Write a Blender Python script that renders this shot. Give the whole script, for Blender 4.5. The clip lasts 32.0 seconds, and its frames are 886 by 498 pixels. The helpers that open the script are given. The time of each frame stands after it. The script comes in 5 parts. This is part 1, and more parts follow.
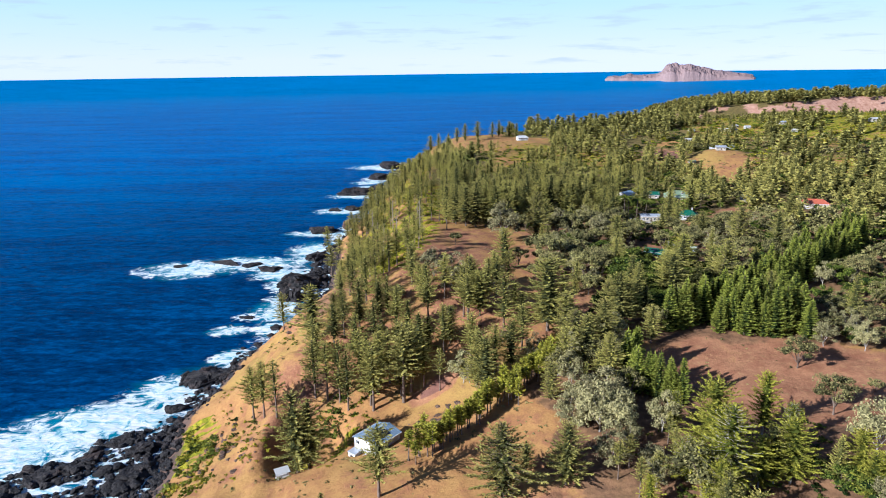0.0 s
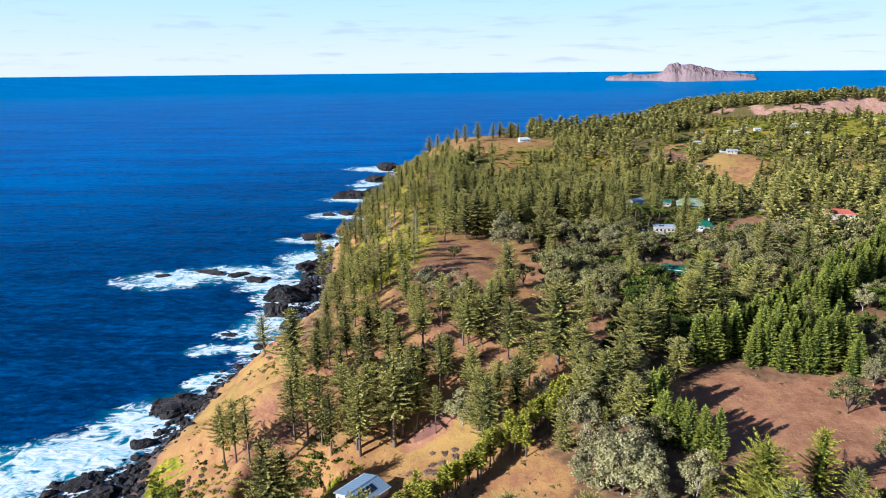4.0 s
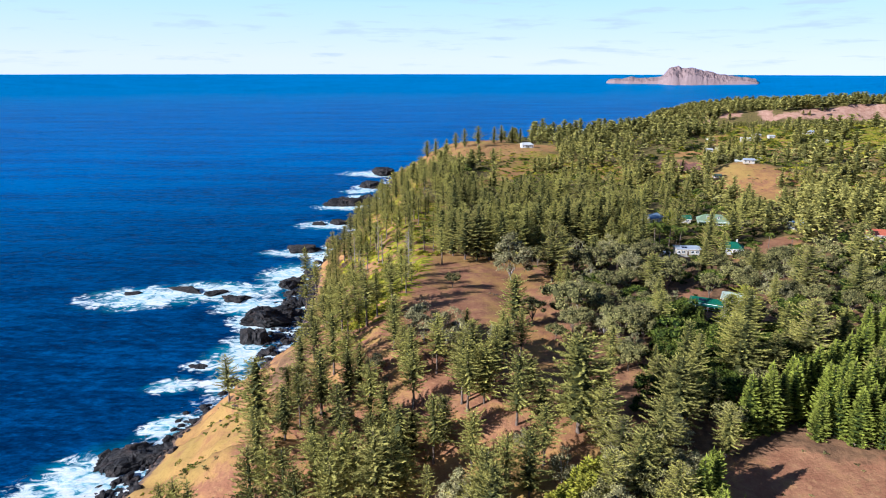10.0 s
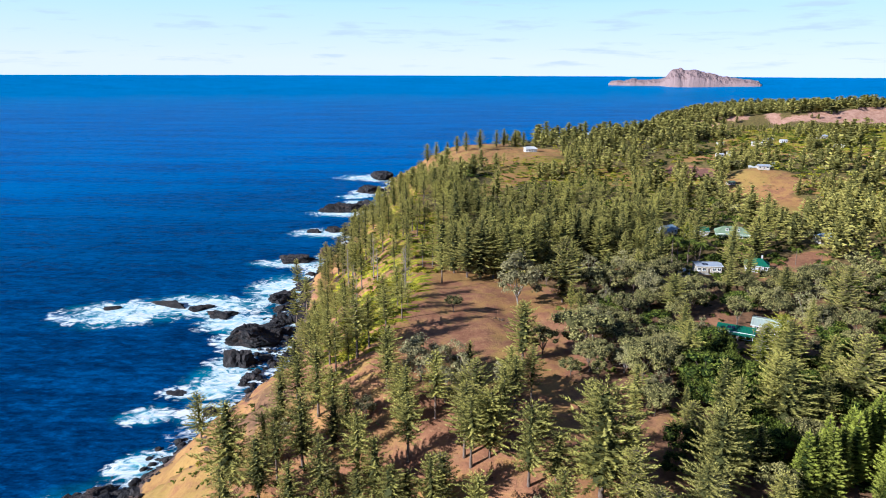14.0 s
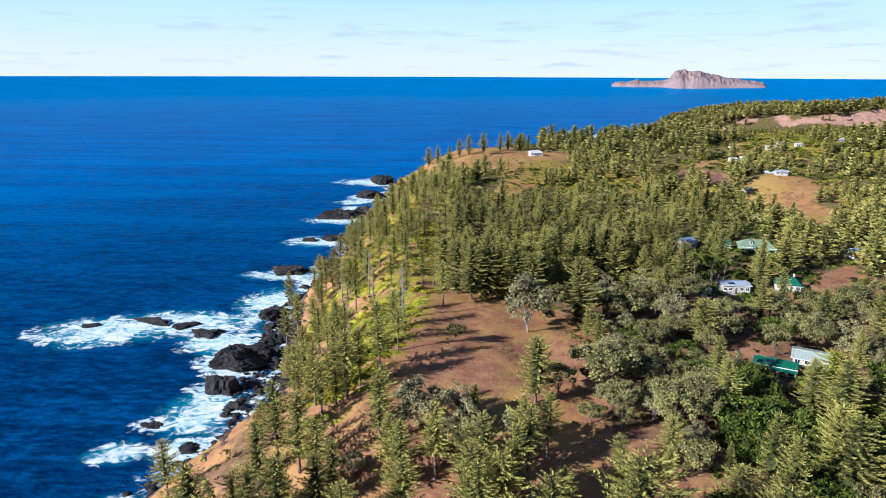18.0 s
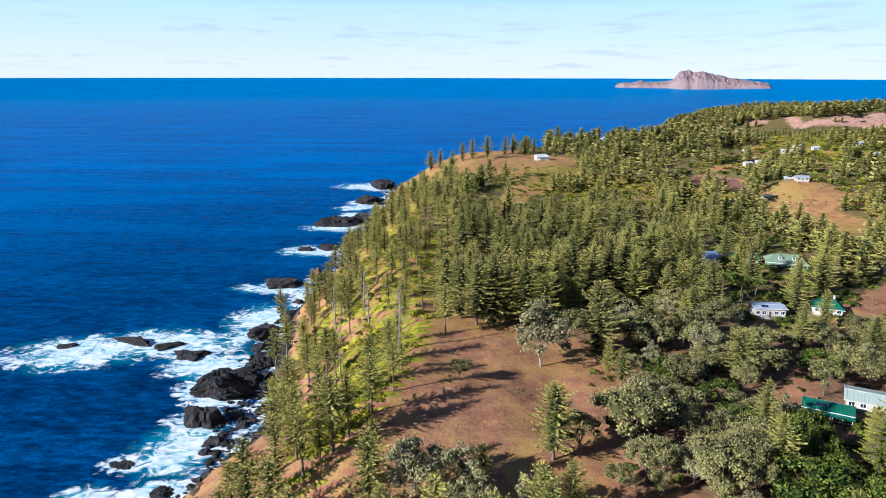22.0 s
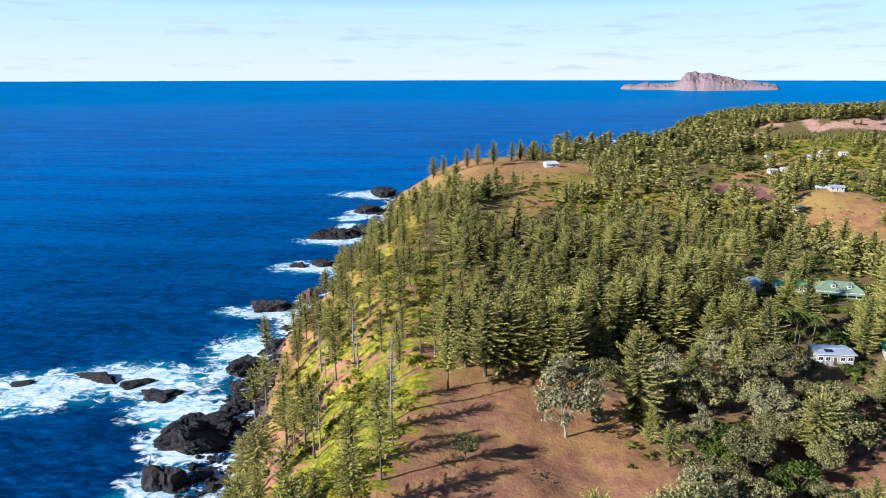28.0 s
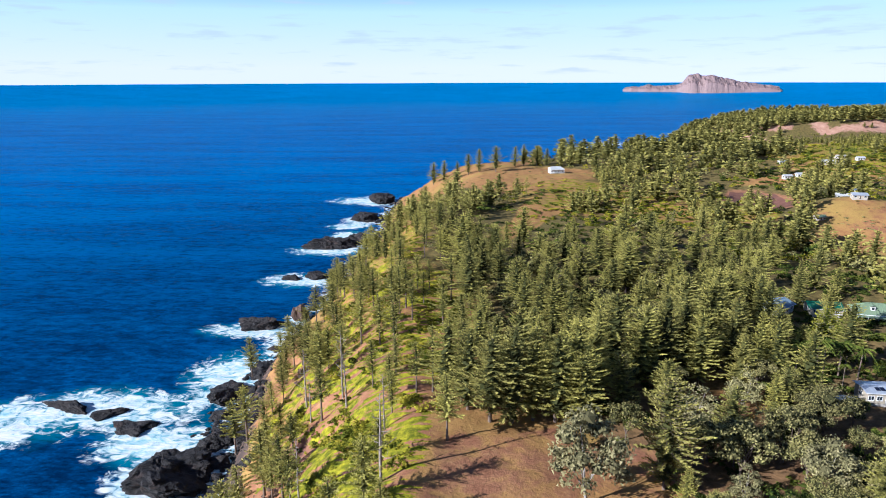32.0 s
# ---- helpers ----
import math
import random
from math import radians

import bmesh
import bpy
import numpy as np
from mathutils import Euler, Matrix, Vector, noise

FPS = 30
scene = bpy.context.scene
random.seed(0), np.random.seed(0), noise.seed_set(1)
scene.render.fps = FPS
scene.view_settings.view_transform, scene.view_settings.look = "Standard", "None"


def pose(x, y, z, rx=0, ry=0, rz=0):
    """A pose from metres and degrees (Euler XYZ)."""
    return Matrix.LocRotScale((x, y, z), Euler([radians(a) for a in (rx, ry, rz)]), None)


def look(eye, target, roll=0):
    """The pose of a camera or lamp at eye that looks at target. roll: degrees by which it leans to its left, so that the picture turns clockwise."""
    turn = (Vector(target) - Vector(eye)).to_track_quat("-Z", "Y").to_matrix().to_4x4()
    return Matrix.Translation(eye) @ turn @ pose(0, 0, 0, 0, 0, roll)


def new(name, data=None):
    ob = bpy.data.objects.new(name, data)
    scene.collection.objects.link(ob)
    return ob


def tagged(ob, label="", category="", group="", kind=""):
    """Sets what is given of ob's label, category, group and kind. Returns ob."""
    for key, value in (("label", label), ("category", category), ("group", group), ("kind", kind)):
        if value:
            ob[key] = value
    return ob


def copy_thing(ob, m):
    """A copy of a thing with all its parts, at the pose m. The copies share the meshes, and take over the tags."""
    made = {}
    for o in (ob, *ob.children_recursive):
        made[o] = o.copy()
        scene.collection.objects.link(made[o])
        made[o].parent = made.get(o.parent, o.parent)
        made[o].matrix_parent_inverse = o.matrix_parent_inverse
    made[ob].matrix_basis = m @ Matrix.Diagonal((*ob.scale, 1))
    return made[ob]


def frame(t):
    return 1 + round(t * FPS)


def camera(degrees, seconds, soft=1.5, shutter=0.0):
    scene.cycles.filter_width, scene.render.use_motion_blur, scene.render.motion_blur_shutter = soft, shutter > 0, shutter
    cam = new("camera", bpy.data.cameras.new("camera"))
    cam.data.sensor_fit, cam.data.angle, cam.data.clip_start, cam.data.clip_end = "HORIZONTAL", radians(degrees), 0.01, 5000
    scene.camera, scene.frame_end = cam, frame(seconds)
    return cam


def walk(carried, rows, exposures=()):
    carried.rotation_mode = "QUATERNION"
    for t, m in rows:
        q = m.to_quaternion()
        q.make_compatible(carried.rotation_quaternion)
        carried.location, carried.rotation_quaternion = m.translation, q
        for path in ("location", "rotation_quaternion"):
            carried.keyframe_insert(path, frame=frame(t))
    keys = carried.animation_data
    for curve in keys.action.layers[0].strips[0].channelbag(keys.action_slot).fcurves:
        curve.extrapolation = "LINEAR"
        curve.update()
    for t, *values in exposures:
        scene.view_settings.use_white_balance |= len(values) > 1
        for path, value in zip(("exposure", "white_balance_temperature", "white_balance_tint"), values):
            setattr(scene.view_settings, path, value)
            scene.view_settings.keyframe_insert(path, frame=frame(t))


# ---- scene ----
cam = camera(66.7, 32.0, soft=1.0)
walk(cam, [
    (0, look((0.40, -1.48, 120.28), (-5.77, 288.37, 43.06), -0.75)),
    (1, look((0.46, 5.15, 120.25), (-5.74, 294.94, 42.81), -0.72)),
    (2, look((0.50, 11.63, 120.22), (-5.63, 301.38, 42.64), -0.66)),
    (3.5, look((0.54, 21.11, 120.17), (-5.36, 310.84, 42.51), -0.53)),
    (5, look((0.54, 30.37, 120.12), (-5.07, 320.10, 42.48), -0.37)),
    (7, look((0.51, 42.46, 120.06), (-4.74, 332.23, 42.55), -0.17)),
    (9, look((0.43, 54.38, 119.99), (-4.57, 344.21, 42.72), 0.00)),
    (11, look((0.32, 66.22, 119.93), (-4.59, 356.13, 42.92), 0.13)),
    (13, look((0.20, 78.08, 119.86), (-4.86, 368.05, 43.13), 0.20)),
    (15, look((0.08, 89.99, 119.80), (-5.32, 380.03, 43.34), 0.23)),
    (17, look((-0.07, 101.99, 119.74), (-5.92, 392.08, 43.53), 0.23)),
    (19, look((-0.21, 114.07, 119.67), (-6.64, 404.22, 43.71), 0.19)),
    (21, look((-0.36, 126.24, 119.61), (-7.43, 416.42, 43.88), 0.14)),
    (23, look((-0.49, 138.43, 119.55), (-8.25, 428.65, 44.06), 0.09)),
    (25, look((-0.59, 150.58, 119.48), (-9.04, 440.86, 44.27), 0.02)),
    (27, look((-0.69, 162.62, 119.42), (-9.74, 452.95, 44.53), -0.04)),
    (29, look((-0.75, 174.41, 119.35), (-10.30, 464.83, 44.89), -0.10)),
    (30.5, look((-0.77, 183.01, 119.31), (-10.60, 473.52, 45.24), -0.14)),
    (32, look((-0.76, 191.34, 119.26), (-10.71, 481.96, 45.67), -0.19)),
], exposures=[(0, 1.07, 5000, 11)])

# ---------------------------------------------------------------- light
SUN_UP, SUN_WAY = 24.0, math.atan2(-0.872, -0.49)
world = bpy.data.worlds.new("sky")
scene.world = world
world.use_nodes = True
wt = world.node_tree
wt.nodes.clear()


def wnode(kind, **inputs):
    n = wt.nodes.new(kind)
    for key, value in inputs.items():
        n.inputs[key].default_value = value
    return n


def wlink(a, b):
    wt.links.new(a, b)


sky = wnode("ShaderNodeTexSky")
sky.sky_type = "NISHITA"
sky.sun_disc = False
sky.sun_elevation, sky.sun_rotation = radians(SUN_UP), SUN_WAY
sky.air_density, sky.dust_density, sky.ozone_density = 0.6, 0.0, 2.0
spot = wnode("ShaderNodeTexCoord")
split = wnode("ShaderNodeSeparateXYZ")
wlink(spot.outputs["Generated"], split.inputs[0])
# wisps of fair-weather cloud low over the sea, long and flat
stretch = wnode("ShaderNodeMapping")
stretch.inputs["Scale"].default_value = (5.0, 5.0, 46)
wlink(spot.outputs["Generated"], stretch.inputs["Vector"])
puffs = wnode("ShaderNodeTexNoise", Scale=2.1, Detail=6.0, Roughness=0.58)
wlink(stretch.outputs[0], puffs.inputs["Vector"])
puff_mask = wnode("ShaderNodeMapRange")
puff_mask.inputs["From Min"].default_value, puff_mask.inputs["From Max"].default_value = 0.55, 0.68
wlink(puffs.outputs["Fac"], puff_mask.inputs["Value"])
high = wnode("ShaderNodeMapRange")
high.inputs["From Min"].default_value, high.inputs["From Max"].default_value = 0.0, 0.012
wlink(split.outputs["Z"], high.inputs["Value"])
cloud = wnode("ShaderNodeMath")
cloud.operation = "MULTIPLY"
wlink(puff_mask.outputs[0], cloud.inputs[0])
wlink(high.outputs[0], cloud.inputs[1])
cloud2 = wnode("ShaderNodeMath")
cloud2.operation = "MULTIPLY"
wlink(cloud.outputs[0], cloud2.inputs[0])
cloud2.inputs[1].default_value = 0.6
tint = wnode("ShaderNodeMix")
tint.data_type = "RGBA"
wlink(cloud2.outputs[0], tint.inputs[0])

tint.inputs[7].default_value = (6.2, 6.7, 9.0, 1)
back = wnode("ShaderNodeBackground", Strength=0.050)
veil = wnode("ShaderNodeMix")
veil.data_type = "RGBA"
low = wnode("ShaderNodeMapRange")
low.inputs["From Min"].default_value, low.inputs["From Max"].default_value = 0.14, 0.09
low.inputs["To Max"].default_value = 0.90
wlink(split.outputs["Z"], low.inputs["Value"])
wlink(low.outputs[0], veil.inputs[0])
wlink(sky.outputs[0], veil.inputs[6])
# whitish at the horizon, pale cyan above it
air = wnode("ShaderNodeMix")
air.data_type = "RGBA"
climb = wnode("ShaderNodeMapRange")
climb.inputs["From Min"].default_value, climb.inputs["From Max"].default_value = 0.015, 0.13
wlink(split.outputs["Z"], climb.inputs["Value"])
wlink(climb.outputs[0], air.inputs[0])
air.inputs[6].default_value, air.inputs[7].default_value = (9.6, 9.0, 11.2, 1), (5.6, 8.4, 11.9, 1)
wlink(air.outputs[2], veil.inputs[7])
wlink(veil.outputs[2], tint.inputs[6])
wlink(tint.outputs[2], back.inputs["Color"])
wout = wnode("ShaderNodeOutputWorld")
wlink(back.outputs[0], wout.inputs[0])

sun = new("sun", bpy.data.lights.new("sun", "SUN"))
sun.data.energy, sun.data.angle, sun.data.color = 5.0, radians(0.53), (1.0, 0.87, 0.70)
sun_to = Vector((math.sin(SUN_WAY) * math.cos(radians(SUN_UP)), math.cos(SUN_WAY) * math.cos(radians(SUN_UP)), math.sin(radians(SUN_UP))))
sun.matrix_world = look(sun_to * 500, (0, 0, 0))

# ---------------------------------------------------------------- materials
class Nodes:
    """Short hand for a node material."""

    def __init__(self, name):
        self.mat = bpy.data.materials.new(name)
        self.mat.use_nodes = True
        self.tree = self.mat.node_tree
        self.tree.nodes.clear()
        self.out = self.tree.nodes.new("ShaderNodeOutputMaterial")

    def put(self, socket, value):
        if hasattr(value, "is_output"):
            self.tree.links.new(value, socket)
        elif value is not None:
            socket.default_value = value

    def node(self, kind, **settings):
        n = self.tree.nodes.new(kind)
        for key, value in settings.items():
            self.put(n.inputs[key], value)
        return n

    def place(self, scale=(1, 1, 1), turn=0.0):
        m = self.node("ShaderNodeMapping", Scale=scale)
        m.inputs["Rotation"].default_value = (0, 0, radians(turn))
        self.tree.links.new(self.node("ShaderNodeNewGeometry").outputs["Position"], m.inputs["Vector"])
        return m.outputs[0]

    def noise(self, size, detail=4.0, rough=0.55, vector=None, warp=0.0):
        n = self.node("ShaderNodeTexNoise", Scale=1.0 / size, Detail=detail, Roughness=rough, Distortion=warp)
        self.put(n.inputs["Vector"], vector if vector is not None else self.place())
        return n.outputs["Fac"]

    def span(self, value, low, high, a=0.0, b=1.0):
        n = self.node("ShaderNodeMapRange")
        n.interpolation_type = "SMOOTHSTEP"
        for key, v in (("Value", value), ("From Min", low), ("From Max", high), ("To Min", a), ("To Max", b)):
            self.put(n.inputs[key], v)
        return n.outputs[0]

    def sum(self, a, b, how="ADD"):
        n = self.node("ShaderNodeMath")
        n.operation = how
        self.put(n.inputs[0], a)
        self.put(n.inputs[1], b)
        return n.outputs[0]

    def mix(self, k, a, b):
        n = self.node("ShaderNodeMix")
        n.data_type = "RGBA"
        self.put(n.inputs[0], k)
        self.put(n.inputs[6], (*a, 1) if isinstance(a, tuple) else a)
        self.put(n.inputs[7], (*b, 1) if isinstance(b, tuple) else b)
        return n.outputs[2]

    def attribute(self, name):
        n = self.node("ShaderNodeAttribute")
        n.attribute_name = name
        return n

    def bump(self, height, strength=0.5, far=0.1, normal=None):
        return self.node("ShaderNodeBump", Strength=strength, Distance=far, Height=height, Normal=normal).outputs[0]

    def surface(self, colour, rough=0.8, normal=None, metal=0.0, gloss=0.5, ior=1.45):
        n = self.node("ShaderNodeBsdfPrincipled", Roughness=rough, Metallic=metal, Normal=normal, IOR=ior)
        n.inputs["Specular IOR Level"].default_value = gloss
        self.put(n.inputs["Base Color"], (*colour, 1) if isinstance(colour, tuple) else colour)
        self.tree.links.new(n.outputs[0], self.out.inputs["Surface"])
        return self.mat


def ground_material():
    m = Nodes("dry_grass_and_soil")
    soil, green, rock = m.node("ShaderNodeSeparateColor"), None, None
    m.put(soil.inputs[0], m.attribute("cover").outputs["Color"])
    soil, green, rock = soil.outputs[0], soil.outputs[1], soil.outputs[2]
    litter = m.attribute("cover").outputs["Alpha"]
    north = m.node("ShaderNodeSeparateXYZ")
    m.put(north.inputs[0], m.place())
    big, mid, fine = m.noise(38, 3), m.noise(5.5, 5, 0.65), m.noise(0.7, 4, 0.7)
    straw = m.mix(m.span(mid, 0.35, 0.7), (0.37, 0.205, 0.070), (0.28, 0.135, 0.054))
    straw = m.mix(m.span(big, 0.45, 0.7, 0, 0.55), straw, (0.30, 0.225, 0.050))
    earth = m.mix(m.span(mid, 0.3, 0.7), (0.36, 0.182, 0.094), (0.245, 0.108, 0.058))
    earth = m.mix(m.span(m.noise(1.8, 5, 0.7), 0.52, 0.72, 0, 0.45), earth, (0.46, 0.29, 0.13))
    earth = m.mix(m.span(soil, 0.88, 0.98), earth, m.mix(m.span(mid, 0.3, 0.7), (0.20, 0.098, 0.072), (0.14, 0.068, 0.052)))
    edge = m.sum(soil, m.sum(m.sum(mid, 0.5, "SUBTRACT"), 0.9, "MULTIPLY"))
    tone = m.mix(m.span(edge, 0.35, 0.6), straw, earth)
    lush = m.mix(m.span(m.noise(2.2, 5, 0.7), 0.35, 0.7), (0.10, 0.115, 0.006), (0.38, 0.34, 0.012))
    streak = m.noise(1.0, 5, 0.6, m.place((0.10, 0.42, 0.12), -52))
    edge = m.sum(green, m.sum(m.sum(m.sum(streak, 0.5, "SUBTRACT"), 4.6, "MULTIPLY"), m.span(green, 0.02, 0.4), "MULTIPLY"))
    tone = m.mix(m.span(edge, 0.42, 0.54), tone, lush)
    edge = m.sum(litter, m.sum(m.sum(mid, 0.5, "SUBTRACT"), 1.2, "MULTIPLY"))
    tone = m.mix(m.span(edge, 0.35, 0.75, 0.0, 0.85), tone, m.mix(m.span(north.outputs[1], 300, 420), m.mix(m.span(m.noise(2.5, 4), 0.35, 0.65), (0.10, 0.062, 0.035), (0.22, 0.125, 0.065)), m.mix(m.span(m.noise(2.5, 4), 0.35, 0.65), (0.065, 0.068, 0.020), (0.16, 0.13, 0.042))))
    tone = m.mix(m.span(fine, 0.46, 0.70, 0.0, 0.30), tone, (0.11, 0.066, 0.03))
    basalt = m.mix(m.span(mid, 0.3, 0.7), (0.055, 0.045, 0.04), (0.15, 0.095, 0.07))
    basalt = m.mix(m.span(north.outputs[1], 930, 1000), basalt, m.mix(m.span(mid, 0.3, 0.7), (0.52, 0.32, 0.23), (0.33, 0.17, 0.11)))
    edge = m.sum(rock, m.sum(m.sum(mid, 0.5, "SUBTRACT"), 1.4, "MULTIPLY"))
    tone = m.mix(m.span(edge, 0.42, 0.62), tone, basalt)
    relief = m.bump(fine, 0.8, 0.16, m.bump(mid, 0.8, 0.6))
    return m.surface(tone, 0.95, relief, gloss=0.15)


def sea_material():
    m = Nodes("deep_blue_ocean")
    split = m.node("ShaderNodeSeparateColor")
    m.put(split.inputs[0], m.attribute("surf").outputs["Color"])
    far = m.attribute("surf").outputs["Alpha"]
    # deep and far hold distance from the viewpoint, not water depth
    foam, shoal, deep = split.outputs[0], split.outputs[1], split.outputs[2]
    swell = m.noise(30, 4, 0.55, m.place((0.5, 1.7, 1), 14))
    chop = m.noise(4.2, 6, 0.62, m.place((0.7, 1.5, 1), 10))
    ripple = m.noise(1.5, 4, 0.65, m.place((0.8, 1.4, 1), -8))
    broad = m.noise(90, 5, 0.6, m.place((0.35, 1.6, 1), 8))
    tone = m.mix(m.span(swell, 0.3, 0.7), (0.002, 0.026, 0.090), (0.0028, 0.046, 0.150))
    # far sea brightened by distance: sky reflection and haze painted into the colour
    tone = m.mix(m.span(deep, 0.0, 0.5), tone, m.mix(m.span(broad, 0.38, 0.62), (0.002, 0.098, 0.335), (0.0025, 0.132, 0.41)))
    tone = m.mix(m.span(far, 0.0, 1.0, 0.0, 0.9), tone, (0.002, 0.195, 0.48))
    dark = m.sum(m.sum(chop, m.sum(ripple, 0.6, "MULTIPLY")), m.sum(broad, 0.35, "MULTIPLY"))
    dark = m.sum(dark, m.sum(m.sum(m.noise(9.5, 5, 0.6, m.place((0.5, 1.6, 1), 12)), 0.5, "SUBTRACT"), 0.7, "MULTIPLY"))
    # wave shading put into the colour: troughs darker, crests lighter
    tone = m.mix(m.span(dark, 1.02, 0.80, 0.0, 0.72), tone, (0.0008, 0.010, 0.042))
    tone = m.mix(m.span(dark, 1.00, 1.18, 0.0, 0.50), tone, (0.004, 0.095, 0.29))
    clear = m.sum(shoal, m.sum(m.sum(m.noise(14, 4, 0.6), 0.5, "SUBTRACT"), 0.9, "MULTIPLY"))
    tone = m.mix(m.span(clear, 0.40, 1.05, 0.0, 0.75), tone, (0.016, 0.21, 0.30))
    lace = m.noise(6.5, 9, 0.66, m.place((1, 1.4, 1), 30), 1.4)
    wide = m.noise(20, 5, 0.6, None, 1.2)
    torn = m.sum(m.sum(m.sum(lace, 0.5, "SUBTRACT"), 2.3, "MULTIPLY"), m.sum(m.sum(wide, 0.5, "SUBTRACT"), 1.7, "MULTIPLY"))
    level = m.sum(foam, m.sum(torn, m.span(foam, 0.02, 0.30), "MULTIPLY"))
    white = m.span(level, 0.30, 0.74)
    caps = m.span(m.sum(m.noise(7, 6, 0.75, m.place((0.55, 1.2, 1), 25)), m.sum(swell, 0.12, "MULTIPLY")), 0.80, 0.825, 0, 0.7)
    white = m.sum(white, caps, "MAXIMUM")
    tone = m.mix(white, tone, m.mix(m.span(lace, 0.3, 0.65), (0.22, 0.48, 0.56), (0.74, 0.75, 0.75)))
    waves = m.bump(ripple, 0.35, 0.10, m.bump(chop, 0.8, 0.7, m.bump(swell, 0.7, 1.8)))
    rough = m.sum(m.sum(white, 0.6, "MULTIPLY"), 0.30)
    return m.surface(tone, rough, waves, gloss=0.06, ior=1.08)


def rock_material(name, dark, light, rust):
    m = Nodes(name)
    grain, block = m.noise(0.5, 5, 0.7), m.noise(3.0, 6, 0.65, None, 0.6)
    tone = m.mix(m.span(block, 0.35, 0.7), dark, light)
    tone = m.mix(m.span(m.noise(6, 4), 0.55, 0.75, 0, 0.7), tone, rust)
    tone = m.mix(m.span(grain, 0.45, 0.7, 0, 0.5), tone, tuple(c * 0.4 for c in dark))
    return m.surface(tone, 0.75, m.bump(grain, 1.0, 0.45, m.bump(block, 1.0, 1.6)), gloss=0.35)


def leaf_material(name, low, high, dry, sheen=0.22, amount=0.25):
    """Foliage: each tree and each spray of leaves has a shade of its own."""
    m = Nodes(name)
    tree = m.node("ShaderNodeObjectInfo").outputs["Random"]
    spray = m.node("ShaderNodeNewGeometry").outputs["Random Per Island"]
    # per-blade tint: carries the shade painted inside the crowns
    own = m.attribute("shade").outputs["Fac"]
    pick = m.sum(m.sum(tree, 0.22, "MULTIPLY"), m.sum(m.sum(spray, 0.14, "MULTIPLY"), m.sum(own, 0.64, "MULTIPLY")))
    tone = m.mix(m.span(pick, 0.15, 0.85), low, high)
    other = m.sum(m.sum(tree, 7.31, "MULTIPLY"), 1.0, "MODULO")
    tone = m.mix(m.span(other, 0.3, 1.0, 0, 0.35), tone, m.mix(m.span(pick, 0.15, 0.85), tuple(0.7 * c for c in low), tuple(0.55 * c for c in dry)))
    tone = m.mix(m.span(m.sum(spray, m.sum(own, 0.5, "MULTIPLY")), 0.9, 1.35, 0, amount), tone, dry)
    tone = m.mix(m.span(m.noise(0.5, 3, 0.7), 0.45, 0.75, 0, 0.3), tone, tuple(c * 0.45 for c in low))
    body = m.node("ShaderNodeBsdfPrincipled", Roughness=0.78)
    body.inputs["Specular IOR Level"].default_value = 0.10
    m.put(body.inputs["Base Color"], tone)
    glow = m.node("ShaderNodeBsdfTranslucent")
    m.put(glow.inputs["Color"], tone)
    both = m.node("ShaderNodeMixShader", Fac=sheen)
    m.tree.links.new(body.outputs[0], both.inputs[1])
    m.tree.links.new(glow.outputs[0], both.inputs[2])
    m.tree.links.new(both.outputs[0], m.out.inputs["Surface"])
    return m.mat


def bark_material(name, dark, light):
    m = Nodes(name)
    grain = m.noise(0.35, 5, 0.7, m.place((1, 1, 0.25)))
    return m.surface(m.mix(m.span(grain, 0.3, 0.7), dark, light), 0.9, m.bump(grain, 0.8, 0.1), gloss=0.2)


def paint_material(name, colour, rough=0.6, wear=(0.3, 0.25, 0.2), amount=0.3):
    m = Nodes(name)
    stain, fine = m.noise(1.6, 5, 0.65, m.place((1, 1, 0.35))), m.noise(0.12, 3)
    tone = m.mix(m.span(stain, 0.5, 0.8, 0, amount), colour, wear)
    return m.surface(m.mix(m.span(fine, 0.4, 0.8, 0, 0.12), tone, wear), rough, m.bump(fine, 0.15, 0.02), gloss=0.4)


def sheet_material(name, colour, rough=0.42, metal=0.25):
    """Corrugated, painted sheet metal, a little rusted."""
    m = Nodes(name)
    rust = m.noise(1.1, 6, 0.7)
    tone = m.mix(m.span(rust, 0.52, 0.78, 0, 0.45), colour, tuple(0.5 * c + 0.5 * r for c, r in zip(colour, (0.32, 0.22, 0.15))))
    return m.surface(tone, rough, m.bump(m.noise(0.25, 3), 0.2, 0.02), metal=metal)


def glass_material():
    m = Nodes("window_glass")
    return m.surface(m.mix(m.span(m.noise(0.8, 2), 0.4, 0.6), (0.015, 0.02, 0.025), (0.03, 0.04, 0.05)), 0.06, gloss=0.8, ior=1.5)


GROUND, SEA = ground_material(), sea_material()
BASALT = rock_material("wet_black_basalt", (0.014, 0.013, 0.014), (0.05, 0.043, 0.041), (0.085, 0.05, 0.036))
BROWN_ROCK = rock_material("brown_weathered_rock", (0.09, 0.055, 0.038), (0.2, 0.13, 0.09), (0.28, 0.15, 0.08))
ISLE_ROCK = rock_material("pink_eroded_island_soil", (0.18, 0.125, 0.125), (0.35, 0.245, 0.225), (0.17, 0.15, 0.135))
PINE = leaf_material("pine_needles", (0.058, 0.063, 0.020), (0.48, 0.435, 0.095), (0.46, 0.39, 0.14), 0.2)
PINE_BRIGHT = leaf_material("yellow_green_needles", (0.060, 0.074, 0.010), (0.46, 0.44, 0.042), (0.44, 0.38, 0.08), 0.22)
PINE_DARK = leaf_material("dark_hedge_needles", (0.026, 0.042, 0.009), (0.30, 0.33, 0.040), (0.28, 0.28, 0.06), 0.15)
